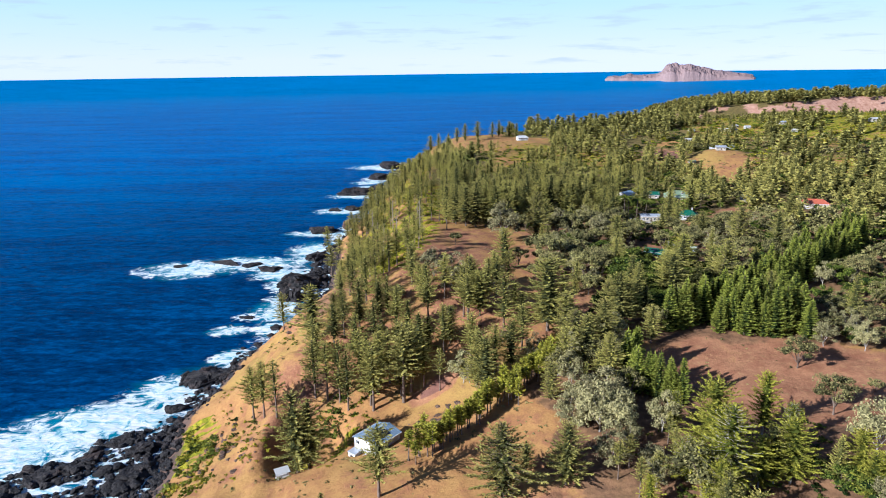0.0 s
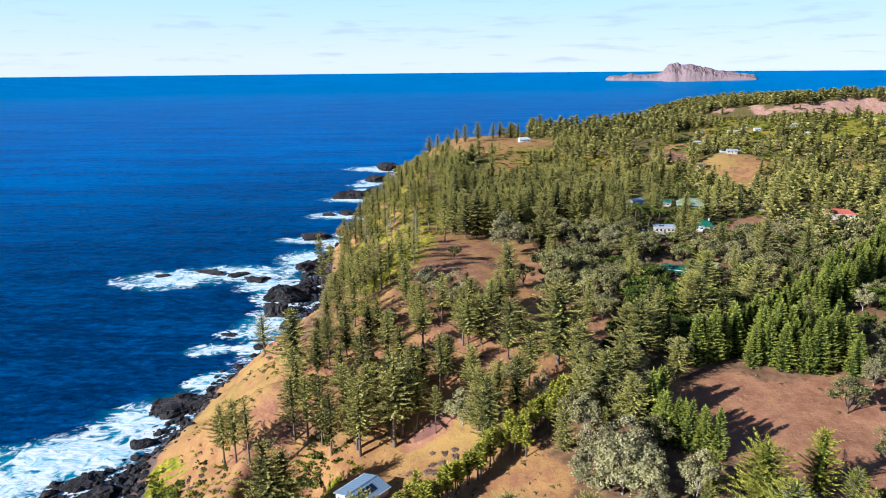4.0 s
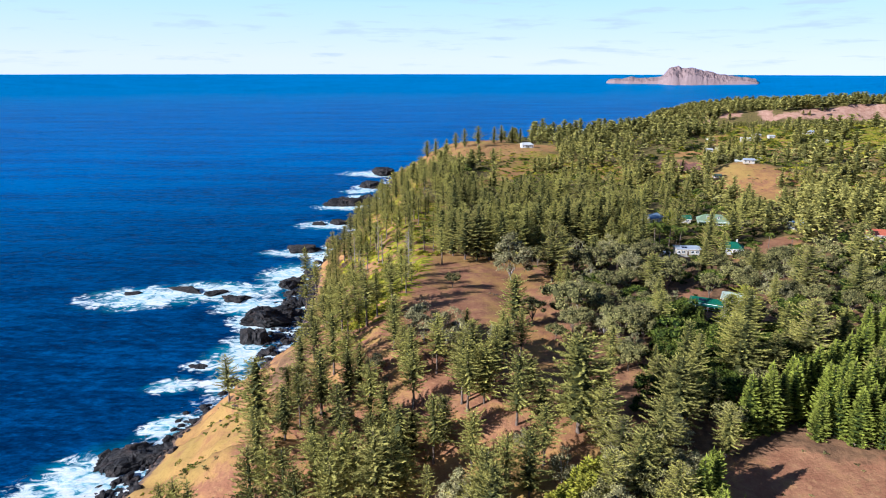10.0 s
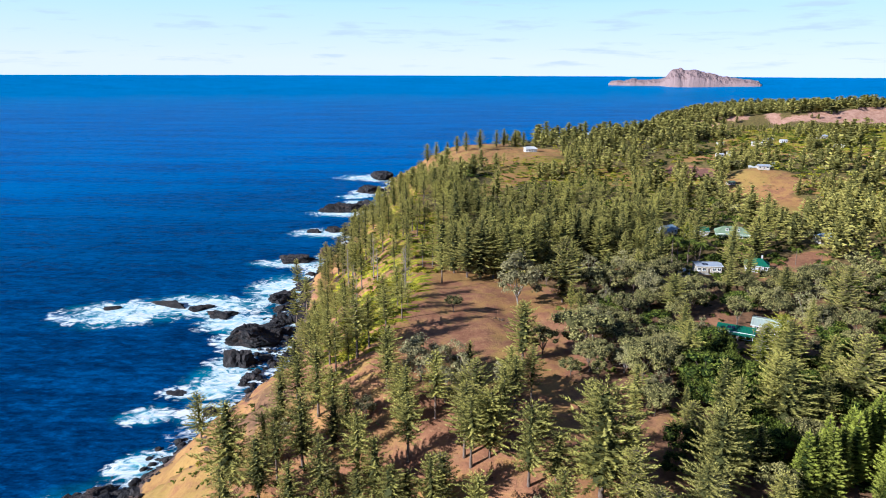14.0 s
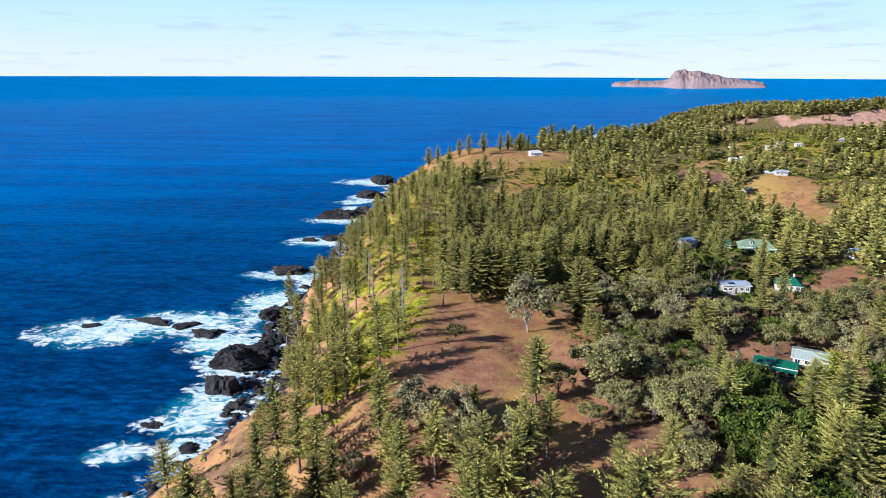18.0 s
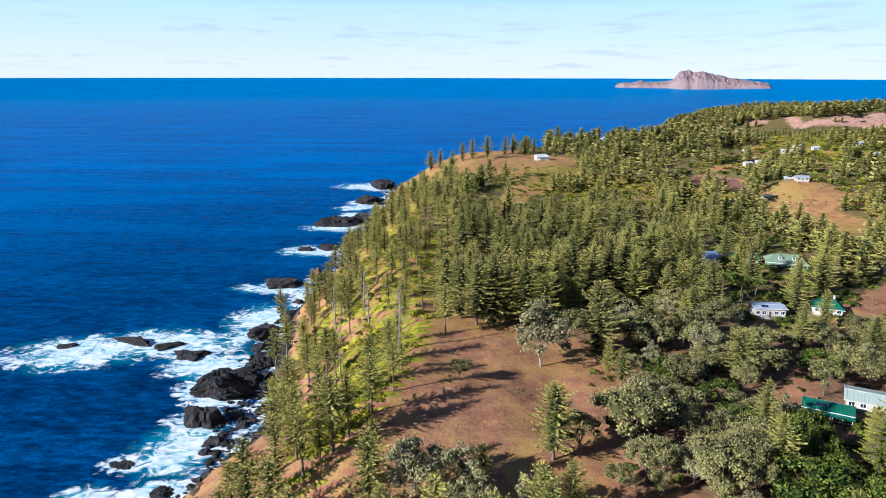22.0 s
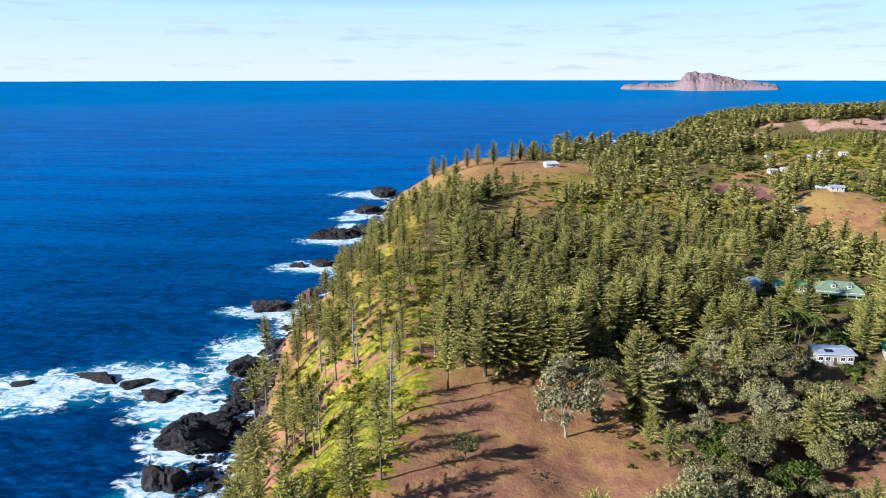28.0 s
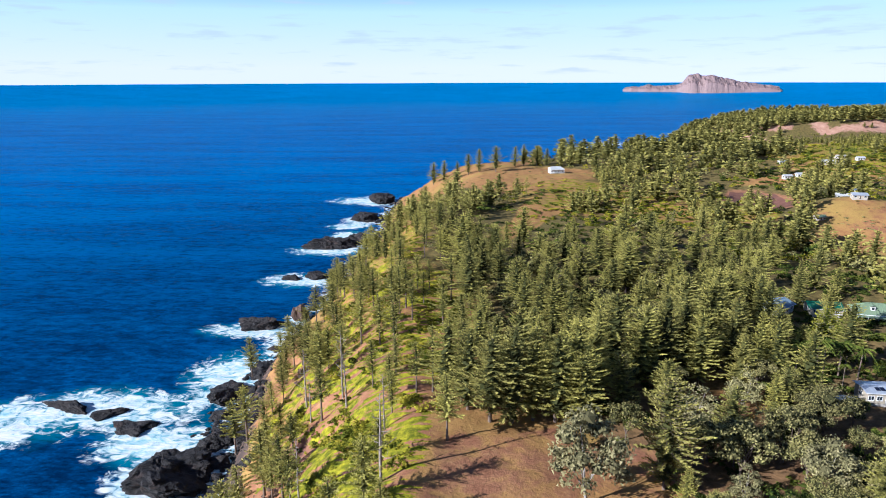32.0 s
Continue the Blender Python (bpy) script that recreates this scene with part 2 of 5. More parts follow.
OLIVE = leaf_material("grey_olive_leaves", (0.055, 0.055, 0.021), (0.42, 0.385, 0.125), (0.42, 0.34, 0.17), 0.2, 0.4)
GUM = leaf_material("pale_grey_green_leaves", (0.14, 0.128, 0.060), (0.47, 0.43, 0.185), (0.46, 0.38, 0.22), 0.25, 0.4)
LUSH = leaf_material("lush_green_leaves", (0.014, 0.028, 0.006), (0.165, 0.205, 0.026), (0.27, 0.26, 0.04), 0.2, 0.3)
LIME = leaf_material("yellow_green_scrub", (0.09, 0.11, 0.008), (0.50, 0.44, 0.018), (0.48, 0.38, 0.07), 0.2, 0.3)
BARK = bark_material("grey_brown_bark", (0.085, 0.062, 0.045), (0.21, 0.16, 0.125))
DEAD_BARK = bark_material("weathered_dead_wood", (0.15, 0.125, 0.105), (0.34, 0.29, 0.25))
PALE_BARK = bark_material("bleached_wood", (0.20, 0.175, 0.155), (0.46, 0.41, 0.36))
# ---------------------------------------------------------------- the lie of the land
COAST = np.array([(-80, -600), (-86, 0), (-88, 120), (-92, 175), (-99, 205), (-95, 232), (-94, 258), (-88, 280), (-79, 300),
                  (-70, 318), (-68, 345), (-75, 372), (-79, 400), (-84, 440), (-82, 480), (-75, 525), (-75, 580), (-69, 640),
                  (-66, 700), (-71, 780), (-70, 840), (-56, 878), (-20, 900), (40, 925), (100, 960), (190, 1010), (262, 1080),
                  (300, 1180), (332, 1300), (370, 1450), (430, 1580), (520, 1760), (700, 1950), (1200, 2150), (3000, 2400)], float)


def value_noise(x, y, seed=0):
    """Smooth noise from -1 to 1 on a unit lattice, for whole arrays."""
    x, y = np.asarray(x, float), np.asarray(y, float)
    xi, yi = np.floor(x).astype(np.int64), np.floor(y).astype(np.int64)
    u, v = x - xi, y - yi
    u, v = u * u * (3 - 2 * u), v * v * (3 - 2 * v)

    def corner(a, b):
        n = (a * 374761393 + b * 668265263 + seed * 144269504) & 0x7FFFFFFF
        n = ((n ^ (n >> 13)) * 1274126177) & 0x7FFFFFFF
        n = ((n ^ (n >> 16)) * 1103515245) & 0x7FFFFFFF
        return ((n >> 8) & 0xFFFF) / 32767.5 - 1

    return (corner(xi, yi) * (1 - u) + corner(xi + 1, yi) * u) * (1 - v) + (corner(xi, yi + 1) * (1 - u) + corner(xi + 1, yi + 1) * u) * v


def fractal(x, y, seed=0, octaves=4):
    total, size = 0, 1.0
    for k in range(octaves):
        total = total + value_noise(x / size, y / size, seed + 7 * k) * size
        size *= 0.5
    return total / 1.9


def shore(x, y):
    """Metres inland from the waterline (negative at sea)."""
    x, y = np.asarray(x, float), np.asarray(y, float)
    best = np.full(x.shape, 1e9)
    for a, b in zip(COAST[:-1], COAST[1:]):
        ab = b - a
        k = np.clip(((x - a[0]) * ab[0] + (y - a[1]) * ab[1]) / (ab @ ab), 0, 1)
        best = np.minimum(best, np.hypot(x - a[0] - k * ab[0], y - a[1] - k * ab[1]))
    return np.where(x > np.interp(y, COAST[:, 1], COAST[:, 0]), best, -best)


def bump(x, y, cx, cy, rx, ry, high, turn=0.0):
    c, s = math.cos(math.radians(turn)), math.sin(math.radians(turn))
    u, v = ((x - cx) * c + (y - cy) * s) / rx, (-(x - cx) * s + (y - cy) * c) / ry
    return high * np.exp(-(u * u + v * v))


def scarp_line(x):
    """How far up the coast the eroded pink scarp stands, for each x."""
    return 1115 + 0.22 * (x - 300) + 30 * value_noise(x / 70, 0 * x, 15) + 9 * value_noise(x / 17, 0 * x, 16)


def ground(x, y):
    """Height of the land over the sea."""
    x, y = np.asarray(x, float), np.asarray(y, float)
    d = shore(x, y) + 3.5 * fractal(x / 16, y / 16, 3, 3)
    top = 43 + 3 * value_noise(x / 160, y / 160, 11) - 6 * np.clip((y - 900) / 300, 0, 1)
    top = top + bump(x, y, -8, 292, 26, 45, 3)                      # the brow of the open field
    top = top + bump(x, y, -25, 118, 80, 60, -20)                   # the slope falls away towards the house
    top = top + bump(x, y, -16, 180, 28, 27, -14)                   # the hollow with the house
    top = top + bump(x, y, 85, 175, 55, 60, -4.5)
    top = top + bump(x, y, -58, 214, 16, 16, 5)                     # the grassy knoll
    top = top + bump(x, y, 110, 310, 50, 60, -3)                    # the valley with the roofs
    top = top + bump(x, y, 150, 420, 60, 110, -2)
    top = top + bump(x, y, 208, 518, 75, 58, -11)
    top = top + bump(x, y, 226, 590, 32, 30, 9)                    # the bald mound
    top = top + bump(x, y, 200, 648, 28, 40, -7)
    top = top + bump(x, y, 420, 780, 170, 190, 11)                  # the green hillside inland
    top = top + bump(x, y, 640, 560, 220, 320, 30)
    top = top + bump(x, y, 55, 745, 80, 70, 3)                      # the headland
    top = top + bump(x, y, 62, 655, 26, 60, 5, -22)                 # the dry spur
    top = top + bump(x, y, 280, 1120, 90, 130, -14)
    top = top + bump(x, y, 560, 1450, 260, 160, 2)
    top = top + bump(x, y, 90, 520, 60, 120, -3)
    line = scarp_line(x)
    top = top + np.interp(x, (300, 380, 430, 510, 700, 1000, 1400), (0, 8, 11, 17, 25, 20, 0)) * np.clip((y - line) / 18, 0, 1)
    top = top - 16 * np.clip((470 - x) / 150, 0, 1) * np.clip((y - 1000) / 120, 0, 1)
    top = top - np.clip((y - line - 70) / 320, 0, 1) * np.interp(x, (300, 700, 1200, 2000), (26, 30, 20, 6)) * (y > 1000)
    wide = 58 + 8 * value_noise(y / 70, 0 * y, 5) + bump(y, 0 * y, 190, 0, 85, 1, 36) + bump(y, 0 * y, 790, 0, 90, 1, 30) + bump(y, 0 * y, 1130, 0, 150, 1, 70) - bump(y, 0 * y, 1470, 0, 120, 1, 34)
    k = np.clip(d / wide, 0, 1)
    rise = 1 - (1 - k) ** 1.5
    z = top * rise
    z = z + np.clip(k * 6, 0, 1) * (1.7 * fractal(x / 22, y / 22, 21, 4) + 0.45 * fractal(x / 6, y / 6, 31, 2))
    z = z + 0.5 * np.sin(z * 1.9 + 2.5 * value_noise(x / 11, y / 11, 43)) * np.clip(k * 4, 0, 1) * np.clip((0.8 - k) * 4, 0, 1)   # trodden terraces
    gully = np.abs(value_noise(y / 19 + 0.3 * x / 19, 0 * x, 41))
    z = z - (1 - np.clip(gully * 3, 0, 1)) * 3.0 * np.clip(k * 5, 0, 1) * np.clip((0.9 - k) * 3, 0, 1)
    bowl = (((x + 42) / 10) ** 2 + ((y - 172) / 13) ** 2) ** 3
    z = z - 7 / (1 + bowl) + bump(x, y, -55.5, 171, 4.5, 15, 3)         # the shaded bowl beside the house
    return np.where(d > 0, z + 0.2, np.maximum(d * 0.35, -9))


# ---------------------------------------------------------------- building meshes
def mesh_of(name, verts, tris, material=None, smooth=False, shade=None, quads=None):
    """A mesh from arrays of corners and of triangles (or quads)."""
    verts = np.asarray(verts, np.float32).reshape(-1, 3)
    faces = np.asarray(quads if quads is not None else tris, np.int32)
    n = faces.shape[1]
    me = bpy.data.meshes.new(name)
    me.vertices.add(len(verts))
    me.vertices.foreach_set("co", verts.ravel())
    me.loops.add(faces.size)
    me.loops.foreach_set("vertex_index", faces.ravel())
    me.polygons.add(len(faces))
    me.polygons.foreach_set("loop_start", np.arange(0, faces.size, n, dtype=np.int32))
    me.polygons.foreach_set("use_smooth", np.full(len(faces), smooth))
    if shade is not None:
        me.attributes.new("shade", "FLOAT", "POINT").data.foreach_set("value", np.asarray(shade, np.float32))
    if material:
        me.materials.append(material)
    me.update(calc_edges=True)
    return me


def part(name, me, parent, label=""):
    """Links a mesh as one part under a thing or under a part."""
    ob = new(name, me)
    ob.parent = parent
    return tagged(ob, label)


def thing(name, label, category, place=(0, 0, 0), turn=0.0, group="", kind="", me=None):
    ob = new(name, me)
    ob.matrix_world = pose(*place, 0, 0, turn)
    return tagged(ob, label, category, group, kind)


def grid_faces(nx, ny):
    i, j = np.meshgrid(np.arange(nx - 1), np.arange(ny - 1), indexing="ij")
    a = (i * ny + j).ravel()
    return np.stack([a, a + ny, a + ny + 1, a + 1], 1)


def spread(start, end, step, low, high, grow=1.13, most=1e9):
    """Coordinates at an even step from start to end and ever wider ones out to low and high."""
    mid = list(np.arange(start, end + step / 2, step))
    for far, way, at in ((low, -1, 0), (high, 1, -1)):
        s, x = step, mid[at]
        side = []
        while (x - far) * way < 0:
            s = min(s * grow, most)
            x += way * s
            side.append(x)
        mid = side[::-1] + mid if way < 0 else mid + side
    return np.array(mid)


def inside(x, y, ring):
    """Whether points lie in a polygon."""
    hit = np.zeros(np.shape(x), bool)
    for (ax, ay), (bx, by) in zip(ring, ring[1:] + ring[:1]):
        crosses = (ay > y) != (by > y)
        hit ^= crosses & (x < (bx - ax) * (y - ay) / (by - ay + 1e-9) + ax)
    return hit


def patch(x, y, cx, cy, rx, ry, turn=0.0, soft=0.35):
    """1 inside an ellipse, falling to 0 outside it."""
    c, s = math.cos(math.radians(turn)), math.sin(math.radians(turn))
    u, v = ((x - cx) * c + (y - cy) * s) / rx, (-(x - cx) * s + (y - cy) * c) / ry
    return np.clip((1 + soft - np.sqrt(u * u + v * v)) / (2 * soft), 0, 1)


# ---------------------------------------------------------------- where things grow
FIELD = [(-15, 258), (-16, 272), (-13, 290), (-11, 312), (-2, 325), (22, 326), (38, 322), (42, 312), (33, 298), (34, 272), (36, 258), (24, 246), (14, 240),
         (8, 246), (-8, 246), (-18, 236), (-30, 240), (-38, 246), (-30, 252)]
PADDOCK = [(46, 178), (58, 190), (78, 194), (103, 188), (128, 180), (124, 148), (100, 138), (74, 150), (54, 162)]
HOUSE_SLOPE = [(-100, 90), (-100, 230), (-62, 240), (-50, 200), (-44, 184), (2, 184), (20, 174), (24, 150), (22, 90)]
BARE = ((222, 572, 26, 26), (206, 515, 32, 46), (200, 646, 21, 38), (12, 735, 92, 52), (-20, 800, 70, 80), (72, 655, 26, 34), (55, 622, 13, 62, -22), (28, 548, 9, 40, -22), (40, 680, 34, 26), (30, 850, 40, 60), (143, 357, 30, 8, 42), (82, 289, 15, 6, 38), (62, 344, 13, 8, 20), (240, 700, 40, 12),
        (290, 745, 30, 16), (188, 462, 16, 14))


def open_ground(x, y):
    """How open the land is: 1 on fields, 0 in the woods."""
    k = np.zeros(np.shape(x))
    for dx, dy in ((-2, -1), (2, 1), (-1, 2), (1, -2)):
        u, v = x + dx + 5 * value_noise(x / 9, y / 9, 17), y + dy + 5 * value_noise(x / 9, y / 9, 18)
        k += 0.25 * (inside(u, v, FIELD) | inside(u, v, PADDOCK) | inside(u, v, HOUSE_SLOPE))
    for e in BARE:
        k = np.maximum(k, patch(x, y, *e, soft=0.15))
    return k


ROCKS = [  # x, y, half width, half depth, height, turn
    (-92, 372, 17, 12, 9.5, 10), (-91, 345, 6.0, 4.5, 9.5, 0), (-148, 417, 10, 4, 3.0, -15), (-133, 411, 7, 4, 3.0, 20),
    (-117, 402, 8, 5, 3.4, -10), (-178, 412, 7, 2.6, 1.8, 10), (-93, 430, 10, 9, 5.5, 30), (-103, 503, 13, 7, 6.5, 5),
    (-85, 516, 4.5, 5, 9.5, 0), (-107, 586, 5, 4, 3.6, 0), (-93, 589, 8, 5, 4.6, 10), (-82, 591, 4, 4, 5, 0),
    (-100, 667, 18, 9, 9, 0), (-82, 680, 9, 9, 10, 0), (-90, 765, 15, 14, 11, 20), (-84, 850, 15, 16, 9, 0)]
REEF = [(-101, 248, 9, 7, 5.5, 30), (-112, 199, 7, 4, 3.0, 25), (-104, 195, 6, 5, 3.2, 0), (-119, 188, 6, 4, 2.6, 20), (-128, 178, 6, 4, 2.6, 20), (-101, 180, 6, 6, 3.4, 0),
        (-104, 221, 5, 3, 2.4, 30), (-140, 170, 6, 4, 2.4, 10), (-112, 166, 7, 5, 3.0, 0), (-99, 163, 6, 5, 3.0, 0), (-88, 303, 5, 4, 2.4, 0),
        (-82, 332, 4, 5, 2.6, 10), (-106, 318, 4, 3, 1.6, 0), (-84, 392, 6, 5, 4.0, 0), (-84, 452, 6, 8, 4.0, 0)]
SHELVES = [(-108, 198, 16, 9, 25), (-126, 180, 14, 7, 20), (-100, 178, 12, 12, 0), (-112, 162, 17, 11, 0), (-101, 248, 11, 8, 30), (-78, 345, 9, 30, 5), (-82, 398, 9, 30, 0), (-140, 169, 9, 5, 10)]
FOAM = [(-168, 405, 30, 17, 5), (-130, 416, 32, 15, -5), (-104, 392, 20, 12, 10), (-93, 332, 13, 20, 0), (-87, 301, 10, 9, 0), (-98, 446, 17, 22, 0),
        (-106, 498, 22, 9, 0), (-84, 490, 9, 30, 0), (-100, 583, 22, 13, 0), (-98, 656, 26, 13, 0), (-92, 700, 14, 18, 0), (-96, 740, 18, 12, 20),
        (-104, 860, 30, 20, 0), (-132, 206, 40, 17, 32), (-150, 182, 30, 18, 20), (-108, 238, 20, 14, 30), (-110, 300, 9, 6, 0), (-96, 268, 10, 8, 0),
        (262, 1455, 60, 14, 25), (-125, 160, 40, 20, 10)]


def build_ground():
    xs, ys = spread(-125, 150, 2.2, -420, 2700, 1.06), spread(105, 470, 2.2, -500, 2420, 1.04)
    x, y = [a.ravel() for a in np.meshgrid(xs, ys, indexing="ij")]
    z = ground(x, y)
    me = mesh_of("ground", np.stack([x, y, z], 1), None, GROUND, True, quads=grid_faces(len(xs), len(ys)))
    d = shore(x, y)
    wob = 4 * value_noise(x / 8, y / 8, 19)
    soil = np.maximum.reduce([0.54 * inside(x + wob, y + wob, FIELD), 0.60 * inside(x + wob, y - wob, PADDOCK), 1.2 * patch(x, y, 200, 646, 22, 40, 0, 0.1),
                              0.7 * patch(x, y, 143, 357, 30, 8, 42), 0.7 * patch(x, y, 82, 289, 15, 6, 38), 0.7 * patch(x, y, 62, 344, 13, 8, 20), patch(x, y, -6, 186, 9, 4, 20), 0.75 * patch(x, y, 78, 140, 52, 52), 0.7 * patch(x, y, 80, 250, 60, 70), 0.5 * patch(x, y, -62, 262, 14, 30),
                              0.85 * patch(x, y, -34, 330, 26, 90), 0.52 * patch(x, y, -5, 222, 46, 34, 0, 0.3), np.full(x.shape, 0.36)])
    soil = soil + 0.3 * fractal(x / 25, y / 25, 51, 3)
    soil = soil * (1 - patch(x, y, 58, 630, 26, 90, -22, 0.3)) * (1 - patch(x, y, 12, 735, 92, 52, 0, 0.2))
    green = np.maximum.reduce([0.80 * patch(x, y, -28, 308, 17, 52, -4), 0.58 * patch(x, y, -30, 400, 36, 66), 0.5 * patch(x, y, -42, 520, 24, 90),
                               0.75 * patch(x, y, -86, 186, 9, 16), 0.5 * patch(x, y, -34, 168, 4, 14, -15), 0.8 * patch(x, y, 430, 770, 150, 160),
                               0.45 * patch(x, y, 150, 610, 60, 60), 0.5 * patch(x, y, 250, 520, 90, 60), 0.42 * patch(x, y, 80, 640, 50, 60)])
    green = green * (1 - patch(x, y, 212, 545, 34, 66, 0, 0.15)) * (1 - patch(x, y, 200, 646, 24, 42, 0, 0.15))
    slope = np.hypot(*np.gradient(z.reshape(len(xs), len(ys)), xs, ys)).ravel()
    rock = np.clip(1.25 - d / 9, 0, 1) + np.clip((slope - 1.15) * 1.2, 0, 0.7) * (d < 60) + 1.0 * ((y > 1060) & (y < 1400) & (slope > 0.2) & (d > 18)) - 0.6 * ((y > 930) & (slope < 0.2))
    cover = np.stack([np.clip(soil, 0, 1), green, np.clip(rock, 0, 1), np.clip(1 - open_ground(x, y) - green * 1.6 - patch(x, y, -6, 292, 46, 52, 0, 0.2) - 0.7 * patch(x, y, -2, 215, 56, 44, 0, 0.3), 0, 1) * np.clip((d - np.where(y > 900, 2, 24)) / 20, 0, 1) * np.clip((y - 60) / 50, 0, 1)], 1).astype(np.float32)
    me.attributes.new("cover", "FLOAT_COLOR", "POINT").data.foreach_set("color", cover.ravel())
    tagged(new("ground", me), "dry straw-coloured grass and red soil sloping to a rocky shore", "ground", kind="structure")


def build_sea():
    xs, ys = spread(-215, -58, 2.6, -4960, 4960, 1.11, 120), spread(140, 720, 3.0, -4960, 4960, 1.10, 120)
    x, y = [a.ravel() for a in np.meshgrid(xs, ys, indexing="ij")]
    r = np.hypot(x, y - 100)
    # past the open sea the sheet lifts towards the height of a horizon thirty kilometres off
    z = 90 * np.clip((r - 3200) / 1600, 0, 1) ** 2.5
    near = np.clip(1.4 - r / 900, 0, 1)
    z = z + near * (0.35 * fractal(x / 14, y / 22, 61, 3))
    faces = grid_faces(len(xs), len(ys))
    faces = faces[(r[faces] < 4960).all(1)]
    me = mesh_of("sea", np.stack([x, y, z], 1), None, SEA, True, quads=faces)
    d = shore(x, y)
    foam = 0.76 * np.exp(-np.clip(-d - 1, 0, None) / 9.0)
    shoal = 0.6 * np.exp(-np.clip(-d, 0, None) / 16.0)
    for cx, cy, rx, ry, turn in FOAM:
        k = patch(x, y, cx, cy, rx, ry, turn, 0.55)
        foam = np.maximum(foam, 0.82 * k)
        shoal = np.maximum(shoal, patch(x, y, cx, cy, rx * 1.25, ry * 1.4, turn, 0.6))
    for cx, cy, rx, ry, _, turn in ROCKS + REEF:
        foam = np.maximum(foam, 0.80 * patch(x, y, cx, cy, rx + 3.5, ry + 3.5, turn, 0.28))
    # third and fourth channels: distance from the viewpoint, for the painted far brightening
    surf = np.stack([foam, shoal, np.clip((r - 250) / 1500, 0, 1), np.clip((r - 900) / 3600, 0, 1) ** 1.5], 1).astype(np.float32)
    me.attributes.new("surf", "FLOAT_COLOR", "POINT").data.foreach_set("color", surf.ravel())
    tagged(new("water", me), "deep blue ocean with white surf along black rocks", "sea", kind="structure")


def sphere(level):
    bm = bmesh.new()
    bmesh.ops.create_icosphere(bm, subdivisions=level, radius=1)
    v = np.array([p.co[:] for p in bm.verts])
    f = np.array([[q.index for q in p.verts] for p in bm.faces])
    bm.free()
    return v, f


BALL = {n: sphere(n) for n in (1, 2, 3, 4, 5)}


def rock_shape(rx, ry, h, seed, level=4, rough=0.34):
    """A craggy boulder: a ball cut by planes and broken up by noise."""
    rng = np.random.default_rng(seed)
    v, f = BALL[level]
    v = v.copy()
    for _ in range(13):
        way = rng.normal(size=3)
        way /= np.linalg.norm(way)
        over = v @ way - rng.uniform(0.55, 0.85)
        v -= np.clip(over, 0, None)[:, None] * way
    o = rng.uniform(0, 90, 3)
    lift = np.array([noise.fractal(Vector(p * 1.6 + o), 0.8, 2.1, 6) for p in v])
    cells = np.array([noise.voronoi(Vector(p * (2.4 + 0.12 * rx) + o))[0] for p in v])
    v = v * (1 + rough * lift - 0.07 * (cells[:, 1] - cells[:, 0] < 0.10) + 0.10 * (cells[:, 0] - 0.4))[:, None]
    v[:, 2] = np.where(v[:, 2] > 0, np.abs(v[:, 2]) ** 0.85, v[:, 2] * 0.4)
    return v * (rx * 1.12, ry * 1.12, h), f


def build_rocks():
    for k, (x, y, rx, ry, h, turn) in enumerate(ROCKS + REEF):
        v, f = rock_shape(rx, ry, h, 100 + k, 5 if rx > 9 else 4)
        tall = h > 7.9
        brown = k in (8,)
        label = "brown weathered boulder standing at the foot of the slope" if brown else (
            "tall black basalt sea rock ringed with white surf" if tall else "low wet black basalt rock awash in foam")
        thing("rock", label, "rock", (x, y, -0.6), turn, "rocks in the surf",
              me=mesh_of("rock", v, f, BROWN_ROCK if brown else BASALT))
    # broken rock along the tide line
    rng = np.random.default_rng(5)
    verts, tris, n = [], [], 0
    shapes = [rock_shape(1, 1, 0.8, 300 + k, 2, 0.45) for k in range(4)] + [rock_shape(1, 1, 0.8, 300 + k, 1, 0.35) for k in range(14)]
    for k in range(4400):
        s = rng.uniform(0, 1)
        y = 140 + 780 * s ** 1.5
        if k >= 2700:
            cx, cy, rx, ry, turn = SHELVES[k % len(SHELVES)]
            a, r = rng.uniform(0, 6.28), math.sqrt(rng.uniform(0, 1))
            u, w, c, s = rx * r * math.cos(a), ry * r * math.sin(a), math.cos(math.radians(turn)), math.sin(math.radians(turn))
            x, y = cx + u * c - w * s, cy + u * s + w * c
        else:
            x = np.interp(y, COAST[:, 1], COAST[:, 0]) + rng.normal(0, 1) * 4.5 - 1.5 + 3.0 * value_noise(y / 9, 0.0, 71)
        size = rng.uniform(0.5, 1.0) ** 2 * rng.choice([1.0, 1.7, 3.0], p=[0.66, 0.28, 0.06]) * (1 + y / 2000)
        v, f = shapes[rng.integers(0, 4) if size > 1.5 else rng.integers(4, 18)]
        a = rng.uniform(0, 6.3)
        turn = np.array([[math.cos(a), -math.sin(a), 0], [math.sin(a), math.cos(a), 0], [0, 0, 1]])
        z = max(float(ground(x, y)), -0.3) + (0.5 if k >= 2700 else 0)
        verts.append(v @ turn.T * size * (1, 1, 0.9) + (x, y, z))
        tris.append(f + n)
        n += len(v)
    thing("shore_boulders", "black basalt boulders and rubble along the tide line", "rocks", kind="stuff",
          me=mesh_of("shore_boulders", np.concatenate(verts), np.concatenate(tris), BASALT))


